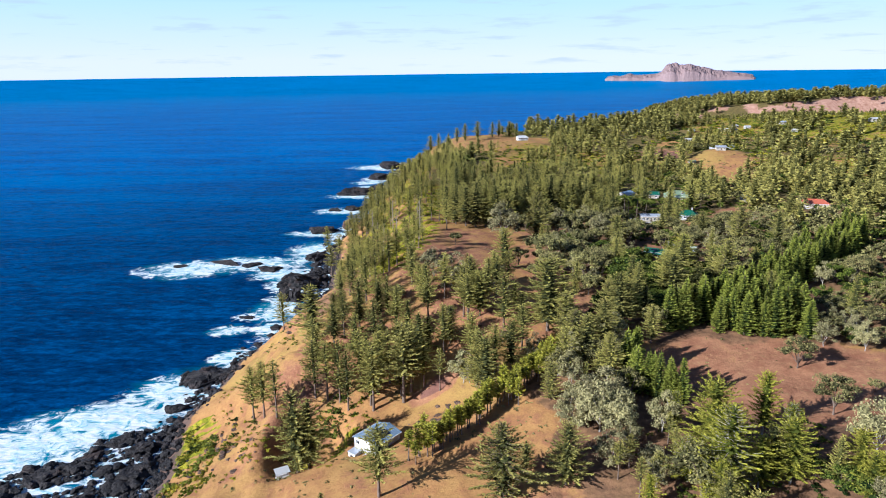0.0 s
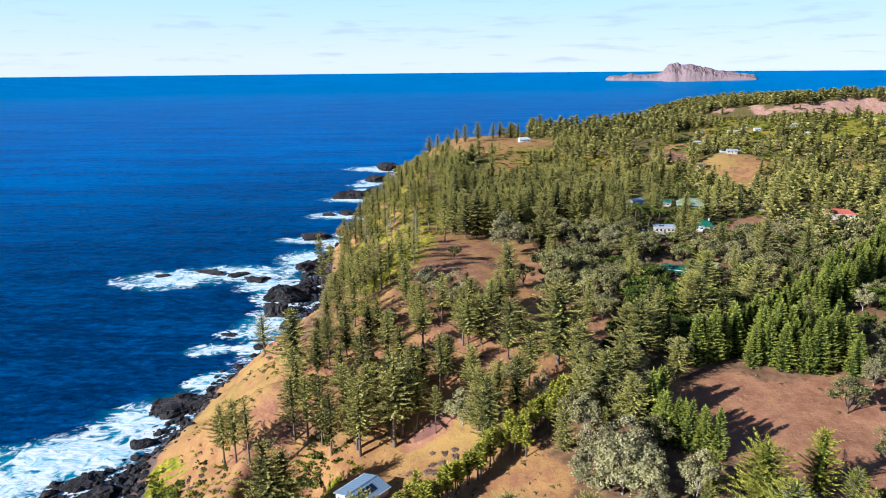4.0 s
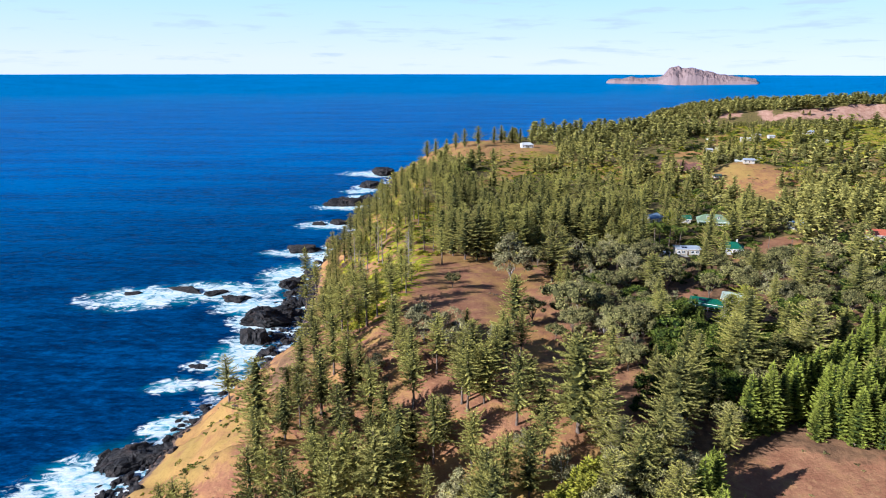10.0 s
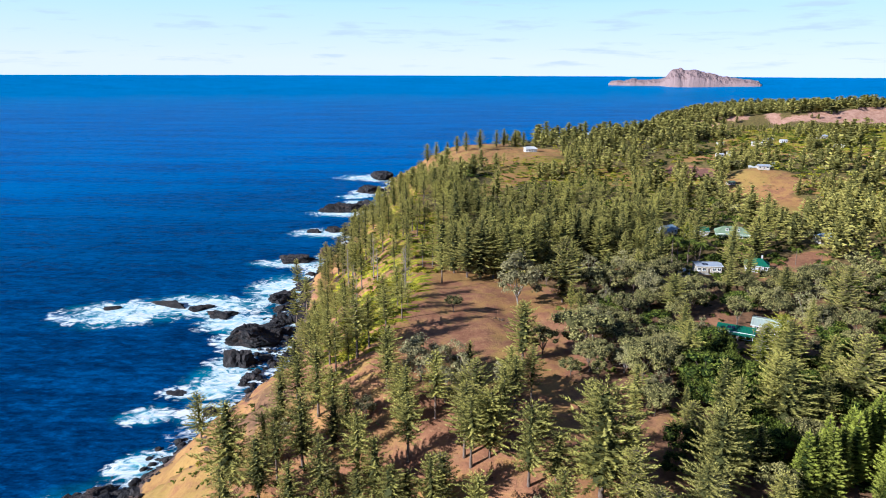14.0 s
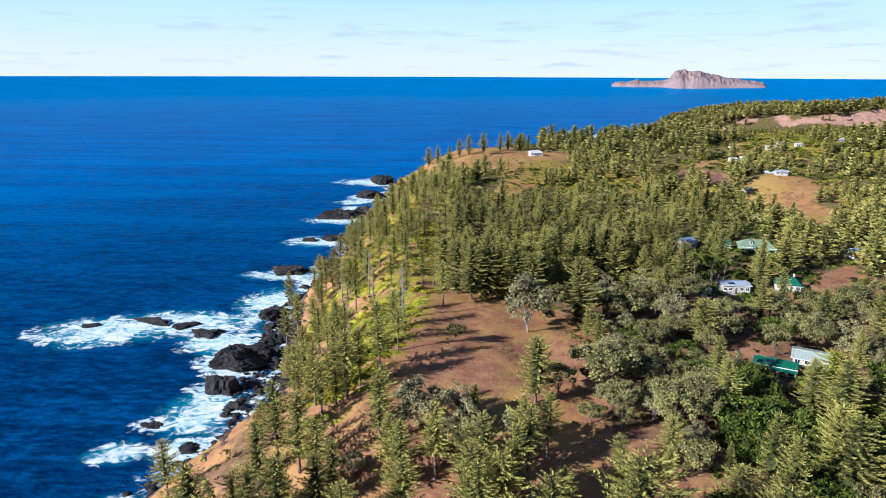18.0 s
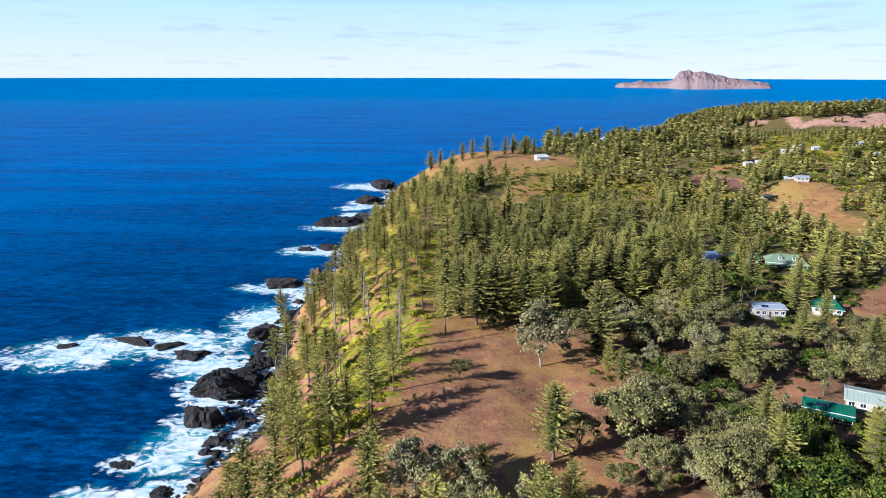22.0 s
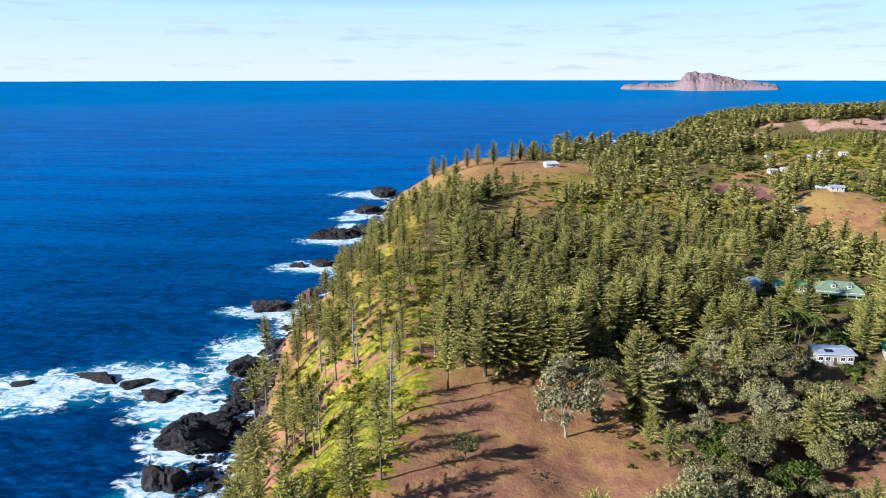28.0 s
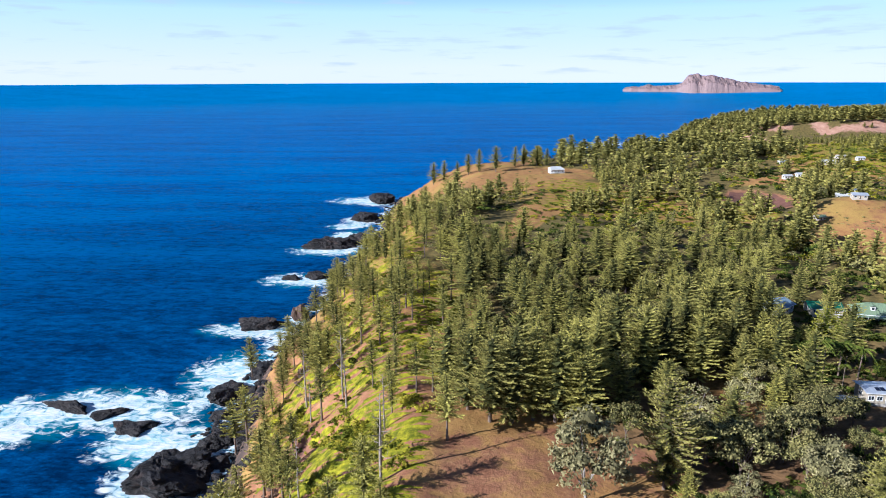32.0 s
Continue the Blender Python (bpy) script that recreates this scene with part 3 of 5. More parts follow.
def build_island():
    """The far island, low to one side and with a blunt peak in the middle."""
    n, w = 250, 56
    u, v = np.linspace(-400, 560, n), np.linspace(-1, 1, w)
    ridge = np.interp(u, (-400, -390, -345, -300, -250, -205, -120, -60, -30, 5, 30, 60, 80, 120, 160, 230, 320, 420, 500, 545, 560),
                      (0, 14, 25, 20, 34, 28, 28, 34, 46, 84, 92, 93, 86, 90, 84, 70, 52, 36, 30, 20, 0))
    uu, vv = np.meshgrid(u, v, indexing="ij")
    rim = np.clip((1 - np.abs(vv)) * 5, 0, 1)
    body = np.clip(1 - np.abs(vv + 0.2 * fractal(uu / 90, vv, 84, 2)) ** 1.7, 0, 1) ** 0.8
    z = ridge[:, None] * body * (1 + 0.12 * fractal(uu / 55, vv * 2.2, 81, 4)) + 10
    spurs = np.abs(fractal(uu / 34 + 0.5 * vv, vv * 1.3 + 5, 83, 4))
    z = z - np.clip(0.4 - spurs, 0, 1) * 60 * np.clip(body * (1.2 - body), 0, 1) * (0.3 + ridge[:, None] / 110)
    z = z + 5.0 * fractal(uu / 16, vv * 8, 85, 3)
    z = z * rim - 45 * (1 - rim)
    z = np.where((uu <= -399) | (uu >= 559), -45, z)
    b = math.atan2(1331, 4250)
    uu = 50 + 0.91 * (uu - 80)
    depth = vv * (110 + 0.9 * ridge[:, None])
    x = 1331 + uu * math.cos(b) + depth * math.sin(b)
    y = 4346 - uu * math.sin(b) + depth * math.cos(b)
    me = mesh_of("island", np.stack([x.ravel(), y.ravel(), z.ravel() + 38], 1), None, ISLE_ROCK, False, quads=grid_faces(n, w))
    thing("island", "bare pink and brown island with a blunt rocky peak", "island", me=me)


build_ground()
build_sea()
build_rocks()
build_island()


# ---------------------------------------------------------------- trees
def tube(points, radii, sides=6):
    """A tapered tube along points: corners and triangles."""
    points = np.asarray(points, float)
    ring = np.linspace(0, 2 * math.pi, sides, endpoint=False)
    verts, tris = [], []
    for k, (p, r) in enumerate(zip(points, radii)):
        way = points[min(k + 1, len(points) - 1)] - points[max(k - 1, 0)]
        way = way / (np.linalg.norm(way) + 1e-9)
        side = np.cross(way, (0.3, 0.9, 0.2) if abs(way[2]) > 0.8 else (0, 0, 1))
        side /= np.linalg.norm(side)
        up = np.cross(way, side)
        verts.append(p + r * (np.cos(ring)[:, None] * side + np.sin(ring)[:, None] * up))
        if k:
            a, b = np.arange(sides) + (k - 1) * sides, (np.arange(sides) + 1) % sides + (k - 1) * sides
            tris += [np.stack([a, b, b + sides], 1), np.stack([a, b + sides, a + sides], 1)]
    return np.concatenate(verts), np.concatenate(tris)


def join(pieces):
    verts, tris, n = [], [], 0
    for v, f in pieces:
        verts.append(v)
        tris.append(f + n)
        n += len(v)
    return np.concatenate(verts), np.concatenate(tris)


def sprays(centres, ways, length, width, rng, faces, lift=0.35, loose=0.45):
    """Small leafy blades, each two triangles bent along the middle, that turn their upper side to the light."""
    n = len(centres)
    ways = ways / (np.linalg.norm(ways, axis=1, keepdims=True) + 1e-9)
    side = np.cross(ways, faces + loose * rng.normal(size=(n, 3)))
    side /= np.linalg.norm(side, axis=1, keepdims=True) + 1e-9
    up = np.cross(side, ways)
    length, width = np.broadcast_to(length, n)[:, None], np.broadcast_to(width, n)[:, None]
    root, tip = centres - ways * length * 0.5, centres + ways * length * 0.5 + up * length * lift * 0.3
    left, right = centres - side * width * 0.5 - up * width * lift, centres + side * width * 0.5 - up * width * lift
    verts = np.stack([root, right, tip, left], 1).reshape(-1, 3)
    k = np.arange(n)[:, None] * 4
    return verts, np.concatenate([k + (0, 1, 2), k + (0, 2, 3)])


TINTS = {}  # each blade's tint: painted shade inside the crown, paler young tips


def needles(centres, ways, length, width, rng, faces, loose=0.3):
    """Pointed sprays of foliage, one slim triangle each, that turn their upper side outwards."""
    n = len(centres)
    ways = ways / (np.linalg.norm(ways, axis=1, keepdims=True) + 1e-9)
    side = np.cross(ways, faces + loose * rng.normal(size=(n, 3)))
    side /= np.linalg.norm(side, axis=1, keepdims=True) + 1e-9
    length, width = np.broadcast_to(length, n)[:, None], np.broadcast_to(width, n)[:, None]
    root = centres - ways * length * 0.35
    verts = np.stack([root - side * width * 0.5, root + side * width * 0.5, centres + ways * length * 0.65], 1).reshape(-1, 3)
    return verts, np.arange(3 * n).reshape(-1, 3)


def pine_shape(seed, high=20.0, wide=4.2, bare=0.12, gap=0.95, arms=6, ragged=0.25, blades=7, droop=0.15, taper=0.85, sides=6, core=0.30, limbs=False, flat=0.28, lush=1.0):
    """A whorled island pine: trunk and crown as corners and triangles, base at the origin."""
    rng = np.random.default_rng(seed)
    bend = rng.normal(0, 0.25, 2)
    hs = np.linspace(0, high * 0.98, 7 if sides > 4 else 3)
    line = np.stack([bend[0] * (hs / high) ** 2, bend[1] * (hs / high) ** 2, hs], 1)
    trunk = tube(line, np.interp(hs / high, (0, 0.08, 1), (0.42, 0.32, 0.04)) * (high / 20) ** 0.7, sides)
    centres, ways, sizes, widths, faces, shades = [], [], [], [], [], []
    z = bare * high
    spin = rng.uniform(0, 6)
    grow = (6.5 / blades) ** 0.6
    rings, level, boughs = [], 0, []
    while z < high - 0.3:
        k = (z - bare * high) / (high * (1 - bare))
        reach = wide * max(1 - k, 0.03) ** taper * min(1.0, 0.62 + 2.2 * k) * (1 + 0.5 * ragged * rng.normal())
        n = arms if k < 0.8 else max(4, arms - 1)
        spin += 0.6 + rng.uniform(0, 0.5)
        stem = np.array([np.interp(z, hs, line[:, 0]), np.interp(z, hs, line[:, 1]), z])
        for a in spin + np.arange(n) * 2 * math.pi / n + rng.normal(0, 0.12, n):
            if rng.uniform() < ragged * 0.5 * (1 - 0.5 * k):
                continue
            out = max(reach * (1 + rng.normal(0, ragged * 0.5)) + 0.15, 0.3)
            way = np.array([math.cos(a), math.sin(a), 0])
            perp = np.array([-way[1], way[0], 0])
            slope = 0.22 - droop * 2.2 * (1 - k) + rng.normal(0, 0.06)
            m = max(1, int(round(blades * (0.30 + 0.70 * out / wide))))
            s = np.repeat(np.linspace(0.22, 0.94, m), 2)
            sign = np.tile((-1.0, 1.0), m)[:, None]
            s, sign = np.append(s, 1.0), np.append(sign, [[0.0]], 0)
            at = stem + out * s[:, None] * way + np.array([0, 0, 1]) * (out * (slope * s + 0.20 * s * s))[:, None]
            lean = (0.8 + (sign == 0)) * way + sign * perp * 0.75 + (0, 0, slope + flat) + rng.normal(0, 0.16, (len(s), 3))
            length = (0.42 + 0.22 * out * (1.15 - 0.75 * s)) * rng.uniform(0.85, 1.25, len(s)) * grow
            at = at + sign * perp * length[:, None] * 0.30 + rng.normal(0, 0.06, (len(s), 3))
            centres.append(at)
            ways.append(lean)
            sizes.append(length)
            widths.append(lush * (0.17 + 0.036 * out) * rng.uniform(0.8, 1.25, len(s)) * grow ** 1.4)
            faces.append(0.75 * way + sign * perp * 0.25 + (0, 0, 0.75))
            # inner blades tinted darker as painted shade, young tips paler
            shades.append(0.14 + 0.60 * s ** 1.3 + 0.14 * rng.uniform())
            if limbs:
                boughs.append(tube([stem, stem + out * 0.45 * way + (0, 0, out * (0.45 * slope + 0.04)), stem + out * 0.85 * way + (0, 0, out * (0.85 * slope + 0.145))], (0.075, 0.05, 0.02), 3))
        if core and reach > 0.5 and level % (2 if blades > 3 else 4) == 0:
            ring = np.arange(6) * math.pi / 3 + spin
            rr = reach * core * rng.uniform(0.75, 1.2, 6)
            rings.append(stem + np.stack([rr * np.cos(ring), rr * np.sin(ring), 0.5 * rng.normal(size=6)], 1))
        level += 1
        z += gap * (0.75 + 0.5 * rng.uniform()) * (1.1 - 0.4 * k)
    # the leader
    tip = np.array([*line[-1][:2], high])
    centres.append(tip + np.array([[0, 0, -0.2], [0.05, 0, 0.3]]))
    ways.append(np.array([[0.1, 0, 1.0], [0, 0.1, 1.0]]))
    shades.append(np.array([0.8, 0.8]))
    faces.append(np.array([[-0.8, -0.4, 0.3], [0.7, -0.5, 0.3]]))
    sizes.append(np.array([1.0, 0.8]))
    widths.append(np.array([0.4, 0.3]))
    crown = needles(np.concatenate(centres), np.concatenate(ways), np.concatenate(sizes), np.concatenate(widths), rng, np.concatenate(faces))
    tint = np.repeat(np.concatenate(shades), 3)
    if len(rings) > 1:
        # inner shell, tinted dark to paint the shade inside the crown
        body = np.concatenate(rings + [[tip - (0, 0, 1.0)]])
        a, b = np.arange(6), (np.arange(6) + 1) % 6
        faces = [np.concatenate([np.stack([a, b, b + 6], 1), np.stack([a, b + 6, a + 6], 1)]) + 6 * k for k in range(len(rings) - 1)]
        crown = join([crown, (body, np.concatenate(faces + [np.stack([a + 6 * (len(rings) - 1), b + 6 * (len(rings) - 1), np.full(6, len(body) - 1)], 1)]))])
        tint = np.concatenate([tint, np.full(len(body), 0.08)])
    TINTS[seed] = tint
    return join([trunk] + boughs) if boughs else trunk, crown


def lobes_of(rng, high, wide, bottom, count, low=0.25):
    """Centres and sizes of the leafy masses of a broad crown."""
    out = []
    for k in range(count):
        a, r = k * 2.4 + rng.uniform(0, 0.8), wide * (0.25 + 0.55 * math.sqrt((k + 0.5) / count))
        z = bottom + (high - bottom) * (low + (0.80 - low) * rng.uniform() * (1 - 0.4 * r / wide) + 0.18 * (1 - r / wide))
        size = wide * rng.uniform(0.18, 0.36)
        out.append((np.array([r * math.cos(a), r * math.sin(a), z]), size))
    out.append((np.array([0.1 * wide, 0, high - wide * 0.3]), wide * 0.32))
    return out


def broad_shape(seed, high=9.0, wide=4.5, bottom=0.3, count=9, leaves=70, leaf=0.62, core=1, open_crown=0.0, girth=1.0, low=0.25):
    """A spreading tree: trunk with limbs, and a crown of leafy masses with gaps."""
    rng = np.random.default_rng(seed)
    lobes = lobes_of(rng, high, wide, high * bottom, count, low)
    fork = np.array([rng.normal(0, 0.2), rng.normal(0, 0.2), high * max(bottom * 0.7, 0.12)])
    wood = [tube([(0, 0, -0.3), fork * 0.5, fork], np.array([0.25, 0.19, 0.15]) * girth * high / 9, 6)]
    for at, size in lobes[:7]:
        mid = (fork + at) / 2 + rng.normal(0, 0.3, 3) + (0, 0, 0.3)
        wood.append(tube([fork, mid, at + rng.normal(0, 0.2, 3)], np.array([0.12, 0.075, 0.03]) * girth * high / 9, 4))
    leafy, tint = [], []
    for at, size in lobes:
        n = max(6, int(leaves * rng.uniform(0.7, 1.3)))
        way = rng.normal(size=(n, 3))
        way /= np.linalg.norm(way, axis=1, keepdims=True)
        way[:, 2] = np.where(way[:, 2] < -0.35, -way[:, 2], way[:, 2])
        far = size * (0.72 + 0.42 * rng.uniform(size=(n, 1)) + 0.12 * rng.normal(size=(n, 1)))
        lean = np.cross(way, rng.normal(size=(n, 3))) + 0.5 * way
        leafy.append(needles(at + way * far * (1, 1, 0.8), lean, leaf * rng.uniform(0.8, 1.6, n), leaf * rng.uniform(0.6, 1.1, n), rng, way + (0, 0, 0.25), 0.35))
        # leaves nearer the middle of a mass tinted darker, as painted shade
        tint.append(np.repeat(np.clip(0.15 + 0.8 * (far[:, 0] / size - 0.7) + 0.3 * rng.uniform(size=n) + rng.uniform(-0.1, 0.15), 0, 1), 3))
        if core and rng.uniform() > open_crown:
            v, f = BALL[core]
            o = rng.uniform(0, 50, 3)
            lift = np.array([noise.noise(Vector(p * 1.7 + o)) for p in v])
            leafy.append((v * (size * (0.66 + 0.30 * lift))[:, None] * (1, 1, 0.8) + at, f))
            # core gets the darkest tint, painting shade into the leafy mass
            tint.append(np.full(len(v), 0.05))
    TINTS[seed] = np.concatenate(tint)
    return join(wood), join(leafy)


def bare_shape(seed, high=12.0, wide=3.0, arms=14, upright=0.5):
    """A dead tree: a bleached trunk with bare limbs."""
    rng = np.random.default_rng(seed)
    wood = [tube([(0, 0, -0.3), (0.1, 0, high * 0.4), (0.05, 0.15, high * 0.75), (0.15, 0.1, high)], np.array([0.21, 0.16, 0.10, 0.03]) * (high / 12) ** 0.6, 6)]
    for k in range(arms):
        z = high * (0.3 + 0.68 * (k + 0.5) / arms)
        a, out = k * 2.4 + rng.uniform(0, 0.7), wide * (1.1 - 0.75 * k / arms) * rng.uniform(0.5, 1.1)
        p = np.array([0.08, 0.08, z])
        way = np.array([math.cos(a), math.sin(a), upright * rng.uniform(0.2, 1.2)])
        q = p + way * out * 0.55 + rng.normal(0, 0.1, 3)
        e = p + way * out + (0, 0, 0.25 * out)
        wood.append(tube([p, q, e], (0.075, 0.05, 0.015), 4))
        for _ in range(2):
            wood.append(tube([q, q + rng.normal(0, 0.35, 3) * out * 0.6 + (0, 0, 0.2 * out)], (0.035, 0.01), 3))
    return join(wood)


def placed(shape, x, y, z, turn, scale, stretch=1.0):
    v, f = shape
    c, s = math.cos(turn) * scale, math.sin(turn) * scale
    return np.stack([v[:, 0] * c - v[:, 1] * s + x, v[:, 0] * s + v[:, 1] * c + y, v[:, 2] * scale * stretch + z], 1), f


class Wood:
    """Kinds of tree, each built a few times over and copied; far ones are gathered in one mesh."""

    def __init__(self):
        self.kinds, self.far, self.taken = {}, {}, []

    def kind(self, key, shapes, name, label, group, leaf, bark, high, crown="crown", seed=-1000, order=1):
        made = []
        for k, (trunk, leaves) in enumerate(shapes):
            root = thing(name, label, "tree" if "shrub" not in name else "shrub", (0, 0, -200), group=group)
            part("trunk", mesh_of("trunk", *trunk, bark, True), root)
            if leaves is not None:
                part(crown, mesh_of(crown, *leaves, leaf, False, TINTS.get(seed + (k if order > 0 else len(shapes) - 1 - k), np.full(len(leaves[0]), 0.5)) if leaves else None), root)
            made.append(root)
        self.kinds[key] = (made, high, set())

    def plant(self, key, x, y, high, which, turn, sink=0.25, label="", lean=0.0):
        made, full, used = self.kinds[key]
        k = which % len(made)
        s = high / full
        m = pose(x, y, float(ground(x, y)) - sink, lean, lean * 0.4, turn) @ Matrix.Diagonal((s * self.fat(which), s * self.fat(which), s, 1))
        if k in used:
            ob = copy_thing(made[k], m)
            ob.scale = m.to_scale()
        else:
            ob = made[k]
            ob.matrix_basis = m
            used.add(k)
        if label:
            tagged(ob, label)
        self.taken.append((x, y))
        return ob

    @staticmethod
    def fat(which):
        return 0.85 + 0.40 * ((which * 0.618) % 1)

    def scatter(self, key, shape, x, y, high, full, turn, shade, fat=1.0):
        v, f = placed(shape[0], x, y, 0, turn, high / full * fat, 1 / fat)
        v[:, 2] += float(ground(x, y)) - 0.2
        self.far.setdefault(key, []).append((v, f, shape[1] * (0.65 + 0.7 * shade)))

    def close(self):
        for key, (made, _, used) in self.kinds.items():
            for k, root in enumerate(made):
                if k not in used:
                    for o in (*root.children_recursive, root):
                        bpy.data.objects.remove(o)


wood = Wood()
TALL = [pine_shape(11 + k, 20, 4.4 + 0.35 * k, 0.09 + 0.06 * (k % 2), 0.92, 8, 0.36, 12, 0.10 + 0.03 * k, (0.62, 0.42, 0.5, 0.46, 0.55)[k], core=0.36, flat=0.42, lush=1.35) for k in range(5)]
WIDE = [pine_shape(611 + k, 20, 5.5 + 0.4 * k, 0.14 + 0.05 * (k % 2), 0.90, 10, 0.42, 14, 0.11 + 0.02 * k, (0.50, 0.42, 0.54, 0.46)[k], core=0.34, limbs=k % 2 == 0, flat=0.45, lush=1.7) for k in range(4)]
THIN = [pine_shape(31 + k, 20, 3.4 + 0.3 * k, 0.42 - 0.05 * k, 0.88, 7, 0.42, 11, 0.10, 0.45, core=0.18, flat=0.42, lush=1.4) for k in range(5)]
YOUNG = [pine_shape(651 + k, 9, 1.25 + 0.1 * k, 0.48 - 0.05 * k, 0.48, 5, 0.35, 4, 0.06, 0.5, core=0) for k in range(3)]
SPIRE = [pine_shape(51 + k, 12, 2.6, 0.02, 0.62, 7, 0.10, 8, 0.02, 0.85, core=0.45, lush=1.5) for k in range(3)]
BROAD = [broad_shape(71 + k, 9, 4.0 + 0.3 * k, 0.22 + 0.04 * k, 20 + k, 105, 0.27, 1, 0.15) for k in range(5)]
PALE = [broad_shape(81 + k, 10, 3.9, 0.08 + 0.04 * k, 34, 85, 0.30, 1, 0.45, 0.7, 0.08) for k in range(4)]
BUSHY = [broad_shape(91 + k, 6, 3.4 + 0.3 * k, 0.08, 16, 100, 0.30, 1, 0.0) for k in range(4)]
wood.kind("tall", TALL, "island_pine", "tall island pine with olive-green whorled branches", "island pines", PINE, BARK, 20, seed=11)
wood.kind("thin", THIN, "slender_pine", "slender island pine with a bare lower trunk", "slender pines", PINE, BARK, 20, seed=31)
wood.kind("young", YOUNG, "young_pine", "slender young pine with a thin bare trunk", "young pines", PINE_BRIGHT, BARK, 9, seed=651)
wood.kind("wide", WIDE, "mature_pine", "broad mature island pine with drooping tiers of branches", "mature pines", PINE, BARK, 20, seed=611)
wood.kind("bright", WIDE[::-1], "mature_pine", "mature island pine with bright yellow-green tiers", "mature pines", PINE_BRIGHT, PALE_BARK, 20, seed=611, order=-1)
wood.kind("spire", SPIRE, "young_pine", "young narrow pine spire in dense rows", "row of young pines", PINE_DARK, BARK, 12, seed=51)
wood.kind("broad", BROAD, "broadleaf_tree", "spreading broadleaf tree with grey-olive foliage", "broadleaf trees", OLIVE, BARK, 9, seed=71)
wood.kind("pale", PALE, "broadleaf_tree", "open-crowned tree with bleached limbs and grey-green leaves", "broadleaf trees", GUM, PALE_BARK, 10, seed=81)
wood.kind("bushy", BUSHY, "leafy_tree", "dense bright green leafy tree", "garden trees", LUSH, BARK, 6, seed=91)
wood.kind("dead", [(bare_shape(7, 14, 3.2), None), (bare_shape(8, 14, 2.2, 20, 0.3), None)], "dead_tree", "dead pine with a bleached bare trunk and stub limbs", "dead trees", None, DEAD_BARK, 14)


def far_pine(seed, *size, **more):
    trunk, crown = pine_shape(seed, *size, **more)
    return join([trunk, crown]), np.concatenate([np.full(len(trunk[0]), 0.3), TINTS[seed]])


def far_broad(seed, *size):
    leaves = broad_shape(seed, *size)[1]
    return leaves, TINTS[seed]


MID_PINE = [far_pine(241 + k, 20, 4.6 + 0.35 * k, 0.08, 1.1, 7, 0.34, 5, 0.10 + 0.03 * k, (0.62, 0.42, 0.5, 0.46, 0.55)[k], sides=4, core=0.38, lush=1.5) for k in range(5)]
FAR_PINE = [far_pine(201 + k, 20, 5.0, 0.08, 1.4, 6, 0.34, 2, 0.12, (0.7, 0.45, 0.55, 0.46, 0.6)[k], sides=3, core=0.45, lush=1.6) for k in range(5)]
FAR_THIN = [far_pine(206 + k, 20, 4.0, 0.38, 1.25, 5, 0.4, 4, 0.12, 0.7, sides=4, core=0, lush=1.5) for k in range(3)]
FAR_BROAD = [far_broad(221 + k, 9, 4.6, 0.15, 9, 26, 0.74, 1, 0.0) for k in range(5)]
DIM_PINE = [far_pine(211 + k, 20, 5.6, 0.05, 2.2, 5, 0.2, 1, 0.12, 0.55, sides=3, core=0.5, lush=1.5) for k in range(5)]
DIM_BROAD = [far_broad(231 + k, 9, 5.0, 0.05, 5, 12, 1.3, 0, 0.0) for k in range(5)]

# trees that stand out, by kind and stretch of land: place and height
BROAD_PINES = [(30, 172, 15), (37, 176, 16), (42, 169, 14), (44, 187, 15), (33, 192, 16), (16, 181, 16), (10, 128, 19), (24, 129, 15), (-2, 201, 13), (8, 212, 16), (2, 225, 12), (28, 204, 10), (32, 225, 11), (42, 226, 8), (35, 184, 14), (51, 199, 19), (25, 162, 11), (74, 226, 18), (5, 221, 17), (75, 222, 18), (34, 199, 18), (29, 199, 24), (52, 217, 11), (55, 203, 15), (126, 291, 19), (19, 255, 17), (38, 308, 24), (73, 297, 14), (86, 259, 11), (21, 204, 11), (-13, 230, 11)]
BRIGHT_PINES = [(52, 144, 11), (58, 135, 18), (55, 120, 20), (72, 142, 16), (75, 135, 11), (62, 121, 12), (49, 125, 11), (39, 118, 8), (49, 114, 8)]
DARK_PINES = [(6, 179, 18), (8, 171, 19), (-50, 217, 21), (-41, 208, 15), (-43, 236, 15), (-34, 221, 14), (-27, 221, 14), (-25, 227, 13), (-21, 218, 9), (-33, 202, 15), (-25, 200, 13), (-19, 201, 13), (-29, 197, 13), (-12, 198, 16), (-16, 206, 14), (-11, 224, 15), (-9, 200, 12), (16, 209, 9), (20, 217, 9), (38, 210, 8), (54, 227, 9), (90, 266, 9), (-17, 246, 13)]
SLOPE_PINES = [(-18, 134, 19), (7, 176, 19), (-54, 180, 19), (-25, 182, 21), (-59, 184, 19), (-33, 184, 20), (-26, 184, 21), (-5, 184, 14), (-16, 184, 26), (-63, 186, 18), (-36, 187, 21), (-17, 187, 19), (-40, 188, 20), (-14, 188, 22), (-10, 188, 17), (-44, 189, 20), (-24, 191, 18), (-30, 191, 19), (-21, 192, 18)]
SEA_PINES = [(-20, 270, 15), (-22, 284, 14), (-19, 299, 14), (-18, 313, 12), (-24, 262, 16), (-41, 245, 17), (-68, 246, 16), (-37, 252, 17), (-32, 253, 15), (-29, 256, 11), (-27, 259, 18), (-35, 260, 17), (-33, 276, 15), (-16, 280, 13), (-15, 292, 8), (-49, 308, 19), (-50, 336, 19), (-18, 337, 11), (-68, 377, 20), (-75, 385, 20), (-88, 444, 20)]
